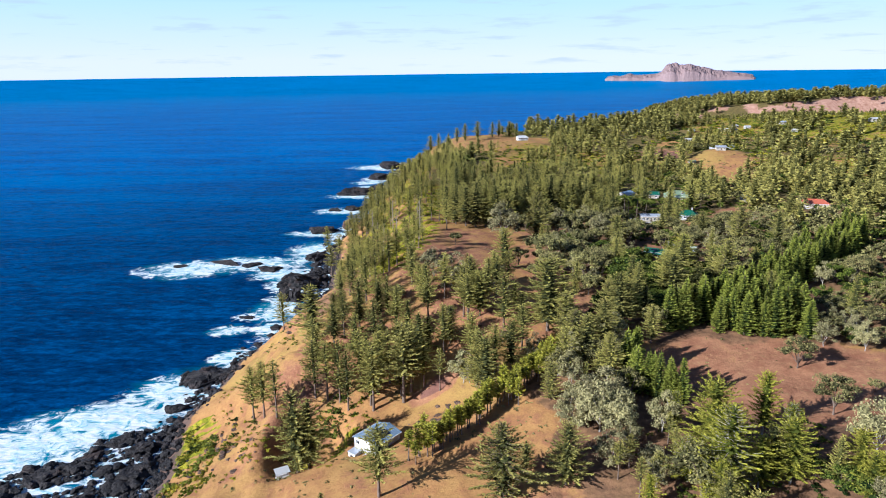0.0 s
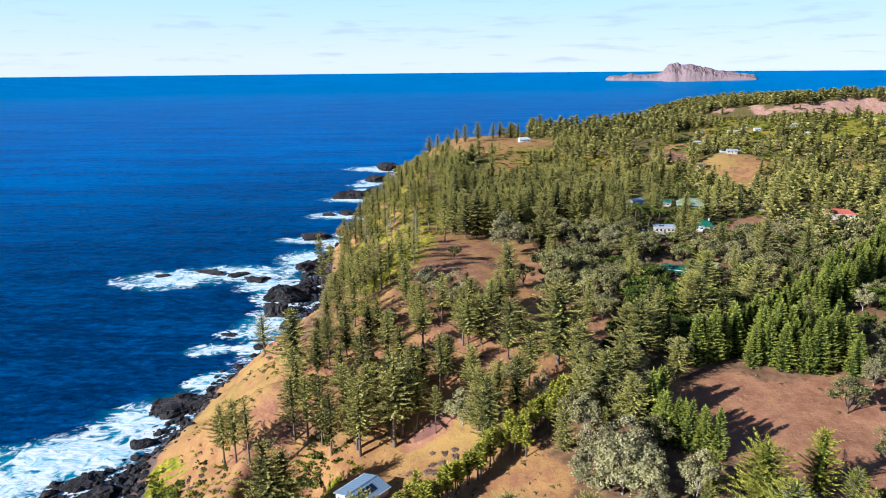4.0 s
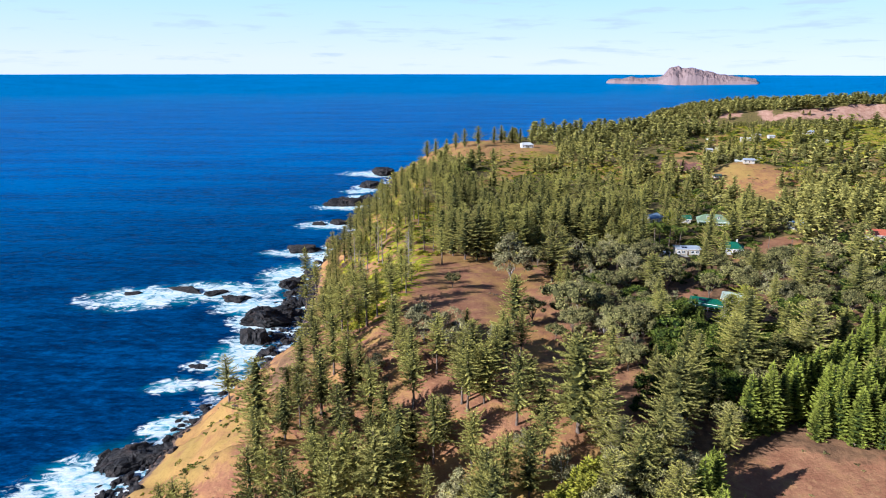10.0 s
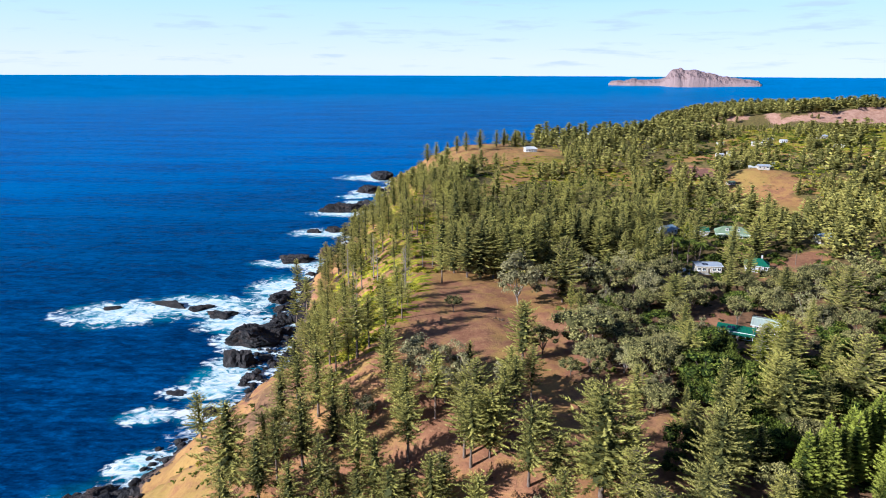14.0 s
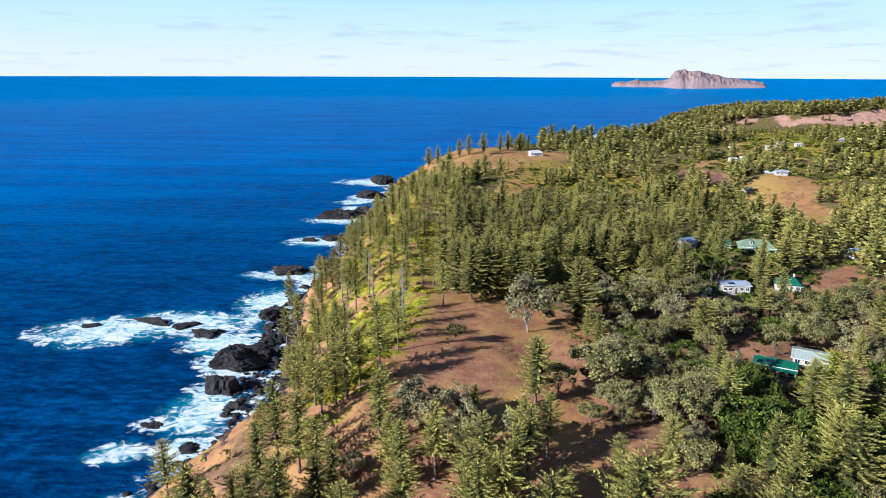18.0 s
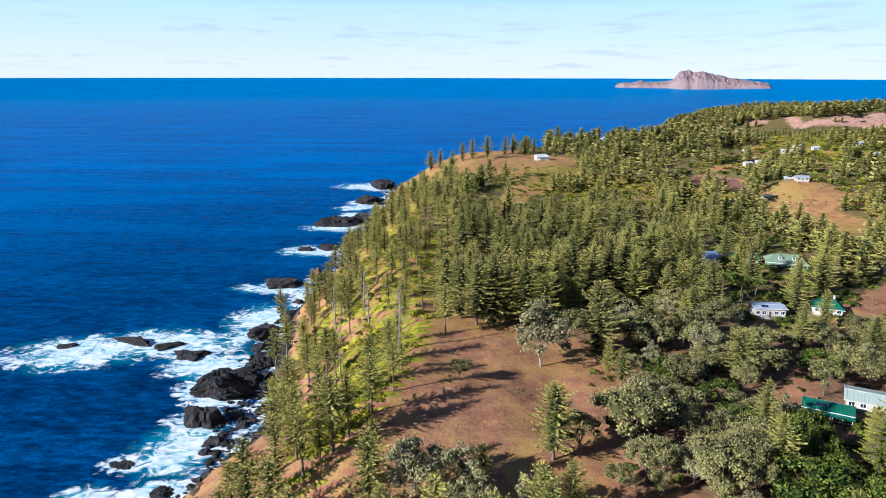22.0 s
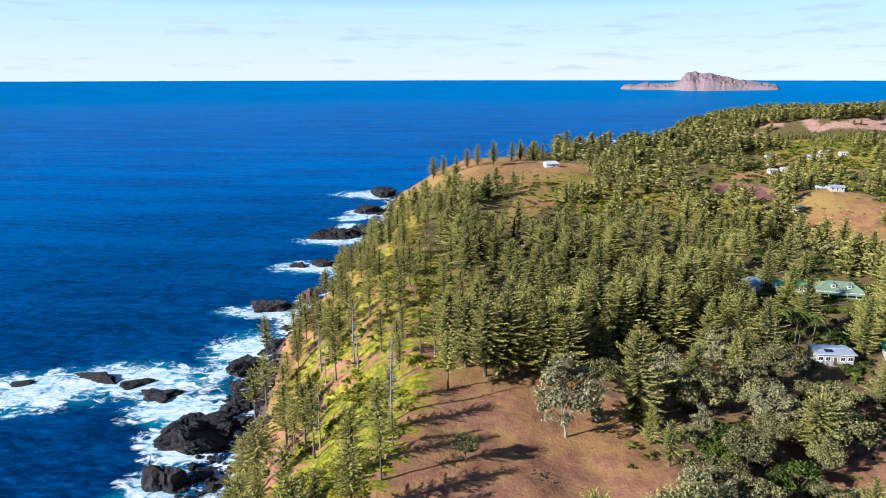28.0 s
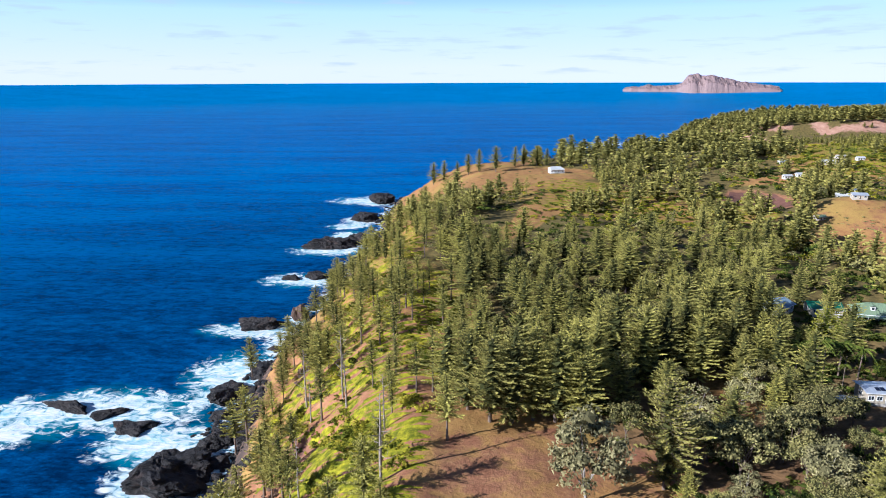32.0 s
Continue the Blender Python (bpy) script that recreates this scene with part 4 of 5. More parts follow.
PALE_TREES = [(35, 147, 15), (39, 145, 13), (40, 140, 7), (35, 133, 11), (118, 181, 10), (48, 178, 10), (49, 196, 8), (23, 183, 9), (2, 183, 11), (4, 182, 10), (41, 156, 8), (0, 242, 12), (5, 234, 8), (42, 273, 12), (67, 304, 14), (115, 295, 11), (115, 283, 8), (49, 237, 5), (-8, 242, 13), (-2, 231, 10), (3, 240, 8), (14, 236, 10), (22, 302, 20), (52, 333, 11), (66, 341, 11), (51, 236, 7)]
GREY_TREES = [(95, 173, 10), (91, 147, 11), (106, 156, 5), (49, 282, 7), (56, 290, 10), (78, 296, 12), (65, 317, 13), (38, 248, 10), (49, 248, 10), (0, 288, 6), (25, 260, 9), (54, 312, 13), (45, 295, 8), (36, 262, 14), (36, 248, 9), (37, 243, 6), (48, 242, 10), (48, 251, 7), (66, 310, 9), (80, 331, 11), (88, 334, 8), (52, 274, 9), (85, 312, 10), (94, 315, 7), (104, 321, 9), (110, 318, 7), (117, 318, 7)]
GARDEN_TREES = [(80, 110, 8), (74, 122, 5), (77, 117, 6), (64, 258, 7), (64, 242, 10), (70, 243, 8), (74, 238, 9), (60, 232, 6), (63, 253, 5), (67, 248, 7), (74, 251, 6), (71, 239, 7), (65, 237, 7), (60, 238, 6), (90, 241, 6), (66, 217, 7)]
DEAD_TREES = [(29, 153, 7), (86, 120, 7), (33, 171, 7), (32, 157, 5), (12, 177, 6), (-47, 370, 18), (-35, 364, 21), (-17, 307, 19), (-43, 358, 13), (-32, 353, 14), (-19, 330, 14), (-35, 313, 17)]
EDGE_PINES = [(-30, 803, 21), (-20, 790, 19), (-8, 769, 15), (1.4, 766, 18), (10.7, 759, 20), (24, 749, 21), (42, 780, 18), (50, 786, 19), (62, 790, 18), (70, 784, 16)]
WOOD_EDGE = [(5, 330, 21), (10, 331, 24), (15, 333, 24), (20, 332, 22), (0, 336, 21), (-5, 341, 20), (25, 337, 24), (31, 344, 24), (38, 356, 24), (44, 352, 22), (51, 355, 24), (71, 377, 25), (70, 360, 23), (46, 336, 15), (60, 372, 24), (12, 340, 25)]


def plant_listed():
    n = 0
    for rows, key in ((BROAD_PINES, "wide"), (BRIGHT_PINES, "bright"), (DARK_PINES, "tall"), (SLOPE_PINES, "thin"), (SEA_PINES, "thin"), (EDGE_PINES, "tall"), (WOOD_EDGE, "tall"),
                      (PALE_TREES, "pale"), (GREY_TREES, "broad"), (GARDEN_TREES, "bushy"), (DEAD_TREES, "dead")):
        for x, y, high in rows:
            wood.plant(key, x, y, high, n, n * 77 % 360)
            n += 1
    wood.plant("tall", -44, 162, 25, 4, 0, label="big dark green conifer beside the hollow")
    wood.plant("tall", -41.5, 165, 22, 3, 50, label="big dark green conifer beside the hollow")
    wood.plant("wide", 97, 232, 20, 2, 40)
    rng = np.random.default_rng(9)
    # a stand of slender young pines above the house
    for k in range(62):
        s = k / 62
        x, y = -11 + 42 * s + rng.normal(0, 1.2), 146 + 33 * s + rng.normal(0, 1.6)
        if math.hypot(x + 22, y - 161) > 10:
            wood.plant("young", x, y, rng.uniform(6.5, 10), n, n * 77 % 360)
        n += 1
    for x, y, high in ((-30, 126, 9), (16, 136, 8), (6, 118, 9), (83, 252.8, 13), (90, 257.6, 14), (104, 379, 14)):
        wood.plant("bright" if y > 200 else "tall", x, y, high, n, n * 77 % 360)
        n += 1
    for k in range(16):
        wood.plant(("bright", "pale", "bright", "tall")[k % 4], rng.uniform(44, 92), rng.uniform(98, 128), rng.uniform(9, 15), n, n * 77 % 360)
        n += 1
    # light mixed wood between the slope and the paddock
    for k in range(34):
        x, y = rng.uniform(26, 52), rng.uniform(118, 190)
        if x < 46 or y < 155:
            wood.plant(("pale", "thin", "broad", "pale", "tall")[k % 5], x, y, rng.uniform(7, 12.5), n, n * 77 % 360)
        n += 1
    # clipped rows of young pines beside the paddock
    for (ax, ay), (bx, by), count, high in (((64, 198), (84, 210), 7, 14), ((68, 196), (88, 212), 7, 14.5), ((84, 210), (104, 223), 7, 14.5), ((104, 223), (132, 252), 10, 15), ((132, 252), (172, 288), 12, 15),
                                            ((108, 220), (176, 282), 20, 15), ((80, 197), (106, 190), 8, 15.5), ((82, 201), (108, 195), 8, 16), ((86, 206), (112, 201), 7, 16), ((47, 164), (58, 157), 8, 12), ((46, 169), (52, 178), 4, 13)):
        for k in range(count):
            s = (k + 0.5) / count
            wood.plant("spire", ax + (bx - ax) * s + rng.normal(0, 0.8), ay + (by - ay) * s + rng.normal(0, 0.8), high * rng.uniform(0.78, 1.12), n, n * 77 % 360)
            n += 1


HOMES = [(-23, 160, 11), (-45, 153, 5), (99, 283, 9), (86, 278, 8), (102, 346, 10), (122, 348, 9), (105, 411, 8), (119, 409, 8), (134, 404, 10), (172, 391, 4),
         (197, 365, 8), (72, 737, 12), (50, 339, 7)]


def growth(x, y, d, rng):
    """What grows at a place: a kind and its height, or nothing."""
    u = rng.uniform()
    clump = value_noise(x / 24, y / 24, 91) + 0.6 * value_noise(x / 10, y / 10, 92)
    if d < (9 if y < 900 else 4):
        return None
    if y < 182:
        return None
    if x < -46 and y < 300 or x < -58 and y < 340:
        return ("bushy", rng.uniform(0.8, 1.6)) if u < 0.10 else None
    if x < 24 and y < 236:
        return ("thin", rng.uniform(13, 19)) if u < 0.40 else (("tall", rng.uniform(11, 16)) if u < 0.52 else (("pale", rng.uniform(5, 8)) if u < 0.62 else None))
    if x < -4 and 262 < y < 470:
        k = 0.62 if x < -35 and y < 330 else (0.07 if y < 345 else 0.42)
        return ("thin", rng.uniform(11, 18)) if u < k else (("bushy", rng.uniform(1.2, 2.5)) if u < k + 0.10 else None)
    if x < 0 and 232 <= y < 330:
        return ("thin", rng.uniform(12, 19)) if u < (0.55 if x < -32 else 0.10) else None
    if x < 44 and y < 322:
        return ("tall", rng.uniform(9, 15)) if u < 0.07 else (("broad", rng.uniform(4, 8)) if u < 0.15 else None)
    if 58 < x < 112 and 206 < y < 272:
        return ("bushy", rng.uniform(5, 8.5)) if u < 0.70 else (("broad", rng.uniform(7, 10)) if u < 0.84 else ("tall", rng.uniform(12, 18)))
    if x >= 34 and y < 332:
        return ("broad", rng.uniform(6, 11)) if u < 0.42 else (("tall", rng.uniform(12, 18)) if u < 0.50 else (("pale", rng.uniform(7, 10)) if u < 0.58 else (("bushy", rng.uniform(4, 8)) if u < 0.82 else None)))
    if x < 92 and y < 470:
        k = 0.66 if clump < 0.15 or x < 40 else 0.30
        size = 17 + 6 * value_noise(x / 22, y / 22, 95)
        if u < 0.08:
            return "wide", rng.uniform(0.8, 1.1) * size
        return ("tall", rng.uniform(0.72, 1.15) * size) if u < k and x > -4 else (("thin" if x < 6 else "broad", rng.uniform(5, 10)) if u < k + 0.24 else (("bushy", rng.uniform(2.5, 5)) if u < k + 0.40 else None))
    # a dark planted belt, and the dry spur that runs down beside it
    k = min(max((y - 600) / 112, 0), 1)
    if math.hypot(x - 71 - 36 * k, y - 600 - 112 * k) < 8:
        return "tall", rng.uniform(9, 12)
    spur = x - 13 - (y - 516) * 0.40
    if -24 < spur < 18 and 500 < y < 720:
        return ("thin", rng.uniform(8, 13)) if u < 0.10 else (("bushy", rng.uniform(1.5, 3)) if u < 0.22 else None)
    edge = 8 + 26 * value_noise(y / 60, 0.0, 94)
    if x < edge and y < 900:
        return ("thin" if u < 0.12 else "tall", rng.uniform(12, 19)) if u < 0.26 else (("broad", rng.uniform(2, 5)) if u < 0.36 else None)
    if math.hypot((x - 168) / 46, (y - 600) / 55) < 1 and u > 0.4:
        return ("bushy", rng.uniform(2, 4)) if u > 0.75 else None
    if y > 880:
        front = y - float(scarp_line(x))
        if -6 < front < 26 and x > 320:
            return ("tall", rng.uniform(6, 10)) if u < 0.30 else None
        small = 0.20 if -140 < front < 0 and x > 300 else (0.34 if front < 0 and x > 300 else 1.0)
        return None if u > 0.62 else ("tall" if u < 0.5 else "broad", rng.uniform(14, 22) * small * (1 if u < 0.5 else 0.5))
    if y > 790 and x > 310:
        return ("bushy", rng.uniform(2, 4.5)) if u < 0.45 else (("tall", rng.uniform(5, 8)) if u < 0.75 else None)
    if math.hypot((x - 430) / 140, (y - 770) / 150) < 1:
        return ("bushy", rng.uniform(2, 4.5)) if u < 0.3 else (("tall", rng.uniform(12, 18)) if u < 0.38 else None)
    if y > 560 and x > 205 and clump > -0.2 and y < 1.2 * x + 480:
        return ("bushy", rng.uniform(2.5, 5)) if u < 0.6 else None
    if clump > 0.06:
        return ("bushy", rng.uniform(2.5, 5)) if u < 0.5 else (("tall", rng.uniform(13, 20)) if u < 0.6 else None)
    if y > 460 and x < 190 and clump > -0.25:
        return ("tall", rng.uniform(13, 20)) if u < 0.16 else (("bushy", rng.uniform(2, 4)) if u < 0.50 else None)
    return ("tall", rng.uniform(10, 19)) if u < 0.36 else (("broad", rng.uniform(4, 9)) if u < 0.66 else (("bushy", rng.uniform(3, 6)) if u < 0.92 else None))


def plant_woods():
    rng = np.random.default_rng(21)
    count = {}
    spots = []
    y = 100.0
    while y < 2200:
        step = 6.9 if y < 470 else 7.3 + (y - 470) / 130
        for x in np.arange(-90, 45 + y * 0.69, step):
            spots.append((x + rng.uniform(-0.5, 0.5) * step, y + rng.uniform(-0.5, 0.5) * step, step))
        y += step
    at = np.array(spots)
    listed = list(wood.taken)
    d, clear = shore(at[:, 0], at[:, 1]), open_ground(at[:, 0], at[:, 1])
    for k, (x, y, step) in enumerate(spots):
        if clear[k] > 0.5 or d[k] < 4:
            continue
        if any(math.hypot(x - hx, (y - hy + 0.55 * r) * 0.7) < r * 1.15 for hx, hy, r in HOMES) or any(abs(x - px) < 3.4 and abs(y - py) < 3.4 for px, py in listed):
            continue
        what = growth(x, y, d[k], rng)
        if not what:
            continue
        key, high = what
        turn, which = rng.uniform(0, 6.28), int(rng.integers(1000))
        kin = "pine" if key in ("tall", "thin", "wide") else ("leaf" if key == "bushy" else "grey")
        if y < (540 if kin == "pine" else 400) and x < 150 and count.get(key, 0) < {"tall": 215, "thin": 185, "wide": 60, "broad": 130, "pale": 80, "bushy": 150}[key]:
            count[key] = count.get(key, 0) + 1
            wood.plant(key, x, y, high, which, math.degrees(turn))
            continue
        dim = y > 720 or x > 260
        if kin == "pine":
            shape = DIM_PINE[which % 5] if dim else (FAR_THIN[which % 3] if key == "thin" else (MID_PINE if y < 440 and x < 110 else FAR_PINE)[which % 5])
            # distant pines take darker tints, painting shade that their coarse blades lack
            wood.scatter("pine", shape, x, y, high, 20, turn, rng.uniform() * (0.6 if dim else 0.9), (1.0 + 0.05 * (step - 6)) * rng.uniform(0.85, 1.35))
        else:
            wood.scatter("lime" if kin == "leaf" and y > 480 and x > 60 and rng.uniform() < 0.55 else "leafy" if kin == "leaf" or rng.uniform() < 0.2 else "grey", (DIM_BROAD if dim else FAR_BROAD)[which % 5], x, y, high, 9, turn, rng.uniform(), 1.0 + 0.05 * (step - 6))
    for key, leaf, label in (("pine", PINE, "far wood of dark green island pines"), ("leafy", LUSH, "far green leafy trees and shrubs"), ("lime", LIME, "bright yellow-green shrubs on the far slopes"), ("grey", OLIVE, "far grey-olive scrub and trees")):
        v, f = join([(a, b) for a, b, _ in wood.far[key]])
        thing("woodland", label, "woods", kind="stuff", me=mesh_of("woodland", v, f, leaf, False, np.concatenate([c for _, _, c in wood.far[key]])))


plant_listed()
plant_woods()
wood.close()


# ---------------------------------------------------------------- houses
WHITE_WALL = paint_material("white_weatherboard", (0.52, 0.51, 0.49), 0.6)
CREAM_WALL = paint_material("cream_weatherboard", (0.42, 0.37, 0.29), 0.6)
BRICK_WALL = paint_material("reddish_wall", (0.36, 0.16, 0.11), 0.8)
TRIM = paint_material("white_trim", (0.8, 0.8, 0.8), 0.5)
DOOR_PAINT = paint_material("dark_door", (0.10, 0.07, 0.05), 0.5)
CONCRETE = paint_material("grey_concrete", (0.42, 0.40, 0.37), 0.9)
ROOFS = {"green": sheet_material("green_roof_sheet", (0.016, 0.13, 0.075)), "pale": sheet_material("pale_green_roof_sheet", (0.46, 0.52, 0.44)),
         "silver": sheet_material("silver_roof_sheet", (0.56, 0.60, 0.66), 0.35, 0.5), "blue": sheet_material("blue_roof_sheet", (0.20, 0.28, 0.37)),
         "red": sheet_material("red_roof_sheet", (0.48, 0.13, 0.07)), "white": sheet_material("white_roof_sheet", (0.58, 0.58, 0.57)),
         "sage": sheet_material("sage_roof_sheet", (0.22, 0.29, 0.18))}
GLASS = glass_material()
SOLAR = paint_material("solar_panel", (0.012, 0.016, 0.035), 0.15, (0.02, 0.03, 0.06))
CUBE = np.array([(x, y, z) for x in (-0.5, 0.5) for y in (-0.5, 0.5) for z in (-0.5, 0.5)], float)
CUBE_FACES = np.array([(0, 1, 3, 2), (4, 6, 7, 5), (0, 4, 5, 1), (2, 3, 7, 6), (0, 2, 6, 4), (1, 5, 7, 3)])


def box(centre, size):
    f = CUBE_FACES
    return CUBE * size + centre, np.concatenate([f[:, (0, 1, 2)], f[:, (0, 2, 3)]])


def slab(a, b, c, d, thick):
    """A flat plate of four corners with thickness below it."""
    top = np.array([a, b, c, d], float)
    n = np.cross(top[1] - top[0], top[3] - top[0])
    n /= np.linalg.norm(n)
    v = np.concatenate([top, top - n * thick * np.sign(n[2])])
    f = [(0, 1, 2), (0, 2, 3), (4, 6, 5), (4, 7, 6)]
    for k in range(4):
        m = (k + 1) % 4
        f += [(k, k + 4, m + 4), (k, m + 4, m)]
    return v, np.array(f)


def sheet(a, b, c, d, every=0.76, rib=0.05, thick=0.06):
    """A ribbed roof sheet in one piece, from the eave (a, b) up to the ridge (d, c)."""
    a, b, c, d = [np.array(p, float) for p in (a, b, c, d)]
    up = np.cross(b - a, d - a)
    up *= np.sign(up[2]) / np.linalg.norm(up)
    n = max(2, int(np.linalg.norm(b - a) / every))
    steps, lift = [], []
    for k in range(n):
        steps += [(k + q) / n for q in (0.0, 0.38, 0.46, 0.54, 0.62)]
        lift += [0, 0, rib, rib, 0]
    steps, lift = np.array(steps + [1.0]), np.array(lift + [0])
    m = len(steps)
    eave, top = a + (b - a) * steps[:, None], d + (c - d) * steps[:, None]
    v = np.concatenate([eave + up * lift[:, None], top + up * lift[:, None], eave - up * thick, top - up * thick])
    k = np.arange(m - 1)
    f = [np.stack([k, k + 1, k + m + 1], 1), np.stack([k, k + m + 1, k + m], 1), np.stack([k + 2 * m, k + 3 * m + 1, k + 2 * m + 1], 1), np.stack([k + 2 * m, k + 3 * m, k + 3 * m + 1], 1),
         np.stack([k, k + 2 * m + 1, k + 1], 1), np.stack([k, k + 2 * m, k + 2 * m + 1], 1), np.stack([k + m, k + m + 1, k + 3 * m + 1], 1), np.stack([k + m, k + 3 * m + 1, k + 3 * m], 1),
         np.array([(0, m, 3 * m), (0, 3 * m, 2 * m), (m - 1, 4 * m - 1, 2 * m - 1), (m - 1, 3 * m - 1, 4 * m - 1)])]
    return v, np.concatenate(f)


def ring(centre, wide, tall, bar, deep, along_y=False):
    """A rectangular frame in one piece."""
    v = []
    for y in (-deep / 2, deep / 2):
        for w, t in ((wide / 2 + bar, tall / 2 + bar), (wide / 2, tall / 2)):
            v += [(-w, y, -t), (w, y, -t), (w, y, t), (-w, y, t)]
    f = []
    for k in range(4):
        n = (k + 1) % 4
        f += [(k, n, n + 4), (k, n + 4, k + 4), (k + 8, n + 12, n + 8), (k + 8, k + 12, n + 12), (k, k + 8, n + 8), (k, n + 8, n), (k + 4, n + 4, n + 12), (k + 4, n + 12, k + 12)]
    v = np.array(v)
    return (v[:, (1, 0, 2)] if along_y else v) + centre, np.array(f)


def house(name, label, x, y, length, width, turn, wall=WHITE_WALL, roof="green", high=2.7, pitch=0.45, hip=0.0, over=0.5, veranda=0.0, windows=4, far=False,
          solar=0, dormers=0, chimney=False, base=None):
    """A low house: walls, sheet roof with ribs, windows with frames and sills, a door."""
    z = min(float(ground(x + dx, y + dy)) for dx in (-4, 4) for dy in (-4, 4)) if base is None else base
    root = thing(name, label, "house" if name == "house" else "building", (x, y, z), turn, "houses among the trees")
    lift = 0.6
    l, w, top = length / 2, width / 2, high + lift
    part("footing", mesh_of("footing", *box((0, 0, lift / 2 - 0.6), (length - 0.2, width - 0.2, lift + 1.2)), CONCRETE), root)
    for cx, cy, sx, sy in ((0, -w + 0.08, length, 0.16), (0, w - 0.08, length, 0.16), (-l + 0.08, 0, 0.16, width - 0.32), (l - 0.08, 0, 0.16, width - 0.32)):
        part("wall", mesh_of("wall", *box((cx, cy, lift + high / 2), (sx, sy, high)), wall), root)
    rise, e = pitch * w, over
    ridge = l + (e if hip == 0 else -hip * w)
    drop = pitch * e
    ea, eb, ec, ed = (-l - e, -w - e, top - drop), (l + e, -w - e, top - drop), (l + e, w + e, top - drop), (-l - e, w + e, top - drop)
    ra, rb = (-ridge, 0, top + rise), (ridge, 0, top + rise)
    sheets = [(ea, eb, rb, ra), (ec, ed, ra, rb)]
    if hip:
        sheets += [(eb, ec, rb, rb), (ed, ea, ra, ra)]
    for s in sheets:
        q = s if s[2] != s[3] else (s[0], s[1], tuple(np.array(s[2]) + (0, 0.02, 0)), s[3])
        part("roof_sheet", mesh_of("roof_sheet", *(slab(*q, 0.08) if far else sheet(*q)), ROOFS[roof]), root)
    part("ridge_cap", mesh_of("ridge_cap", *box((0, 0, top + rise + 0.04), (2 * ridge, 0.32, 0.09)), ROOFS[roof]), root)
    if not hip:
        for sx in (-1, 1):
            v = np.array([(sx * (l - 0.02), -w, top), (sx * (l - 0.02), w, top), (sx * (l - 0.02), 0, top + rise), (sx * (l - 0.14), -w, top), (sx * (l - 0.14), w, top), (sx * (l - 0.14), 0, top + rise)])
            part("gable", mesh_of("gable", v, np.array([(0, 1, 2), (3, 5, 4), (0, 3, 4), (0, 4, 1), (1, 4, 5), (1, 5, 2), (2, 5, 3), (2, 3, 0)]), wall), root)
    if not far:
        for sy in (-1, 1):
            part("gutter", mesh_of("gutter", *box((0, sy * (w + e + 0.05), top - drop - 0.06), (length + 2 * e, 0.12, 0.12)), TRIM), root)
    for sy in (-1, 1):
        for k in range(windows):
            wx = -l + length * (k + 0.5) / windows
            if sy < 0 and k == windows // 2:
                door = part("door", mesh_of("door", *box((wx, sy * (w + 0.01), lift + 1.0), (0.9, 0.08, 2.0)), DOOR_PAINT), root)
                part("frame", mesh_of("frame", *ring((wx, sy * (w + 0.01), lift + 1.0), 0.9, 2.0, 0.1, 0.12), TRIM), door)
                continue
            pane_window(root, wx, sy * (w + 0.01), lift + 1.5, 1.3, 1.1, False, far)
    for sx in (-1, 1):
        pane_window(root, sx * (l + 0.01), 0.0, lift + 1.5, 1.4, 1.1, True, far)
    if veranda:
        part("veranda_floor", mesh_of("veranda_floor", *box((0, -w - veranda / 2, lift - 0.1), (length, veranda, 0.2)), CONCRETE), root)
        part("veranda_roof", mesh_of("veranda_roof", *slab((-l - e, -w - veranda - 0.3, top - drop - 0.45), (l + e, -w - veranda - 0.3, top - drop - 0.45), (l + e, -w - 0.2, top - drop - 0.05), (-l - e, -w - 0.2, top - drop - 0.05), 0.06), ROOFS[roof]), root)
        for k in range(6):
            part("post", mesh_of("post", *box((-l + length * k / 5, -w - veranda, lift + (high - 0.7) / 2), (0.12, 0.12, high - 0.6)), TRIM), root)
        part("rail", mesh_of("rail", *box((0, -w - veranda, lift + 0.9), (length, 0.06, 0.08)), TRIM), root)
    for k in range(solar):
        cx = -l * 0.5 + k * 1.15
        s = [np.array((cx + dx, -w * k2, top + rise * (1 - k2) + 0.12)) for dx, k2 in ((0, 0.75), (1.0, 0.75), (1.0, 0.25), (0, 0.25))]
        part("solar_panel", mesh_of("solar_panel", *slab(*s, 0.05), SOLAR), root)
    for k in range(dormers):
        cx = -l * 0.35 + k * l * 0.7
        dormer = part("dormer", mesh_of("dormer", *box((cx, -w * 0.55, top + rise * 0.5), (1.3, 1.6, 1.3)), WHITE_WALL), root)
        part("roof_sheet", mesh_of("roof_sheet", *join([slab((cx - 0.9, -w * 0.55 - 0.9, top + rise * 0.5 + 0.6), (cx, -w * 0.55 - 0.9, top + rise * 0.5 + 1.2), (cx, -w * 0.55 + 1.4, top + rise * 0.5 + 1.2), (cx - 0.9, -w * 0.55 + 1.4, top + rise * 0.5 + 0.6), 0.06),
                                                         slab((cx, -w * 0.55 - 0.9, top + rise * 0.5 + 1.2), (cx + 0.9, -w * 0.55 - 0.9, top + rise * 0.5 + 0.6), (cx + 0.9, -w * 0.55 + 1.4, top + rise * 0.5 + 0.6), (cx, -w * 0.55 + 1.4, top + rise * 0.5 + 1.2), 0.06)]), ROOFS[roof]), dormer)
        part("pane", mesh_of("pane", *box((cx, -w * 0.55 - 0.81, top + rise * 0.5 + 0.1), (0.7, 0.04, 0.7)), GLASS), dormer)
    if chimney:
        part("chimney", mesh_of("chimney", *box((l * 0.4, 0.4, top + rise + 0.5), (0.6, 0.6, 1.6)), CONCRETE), root)
    return root


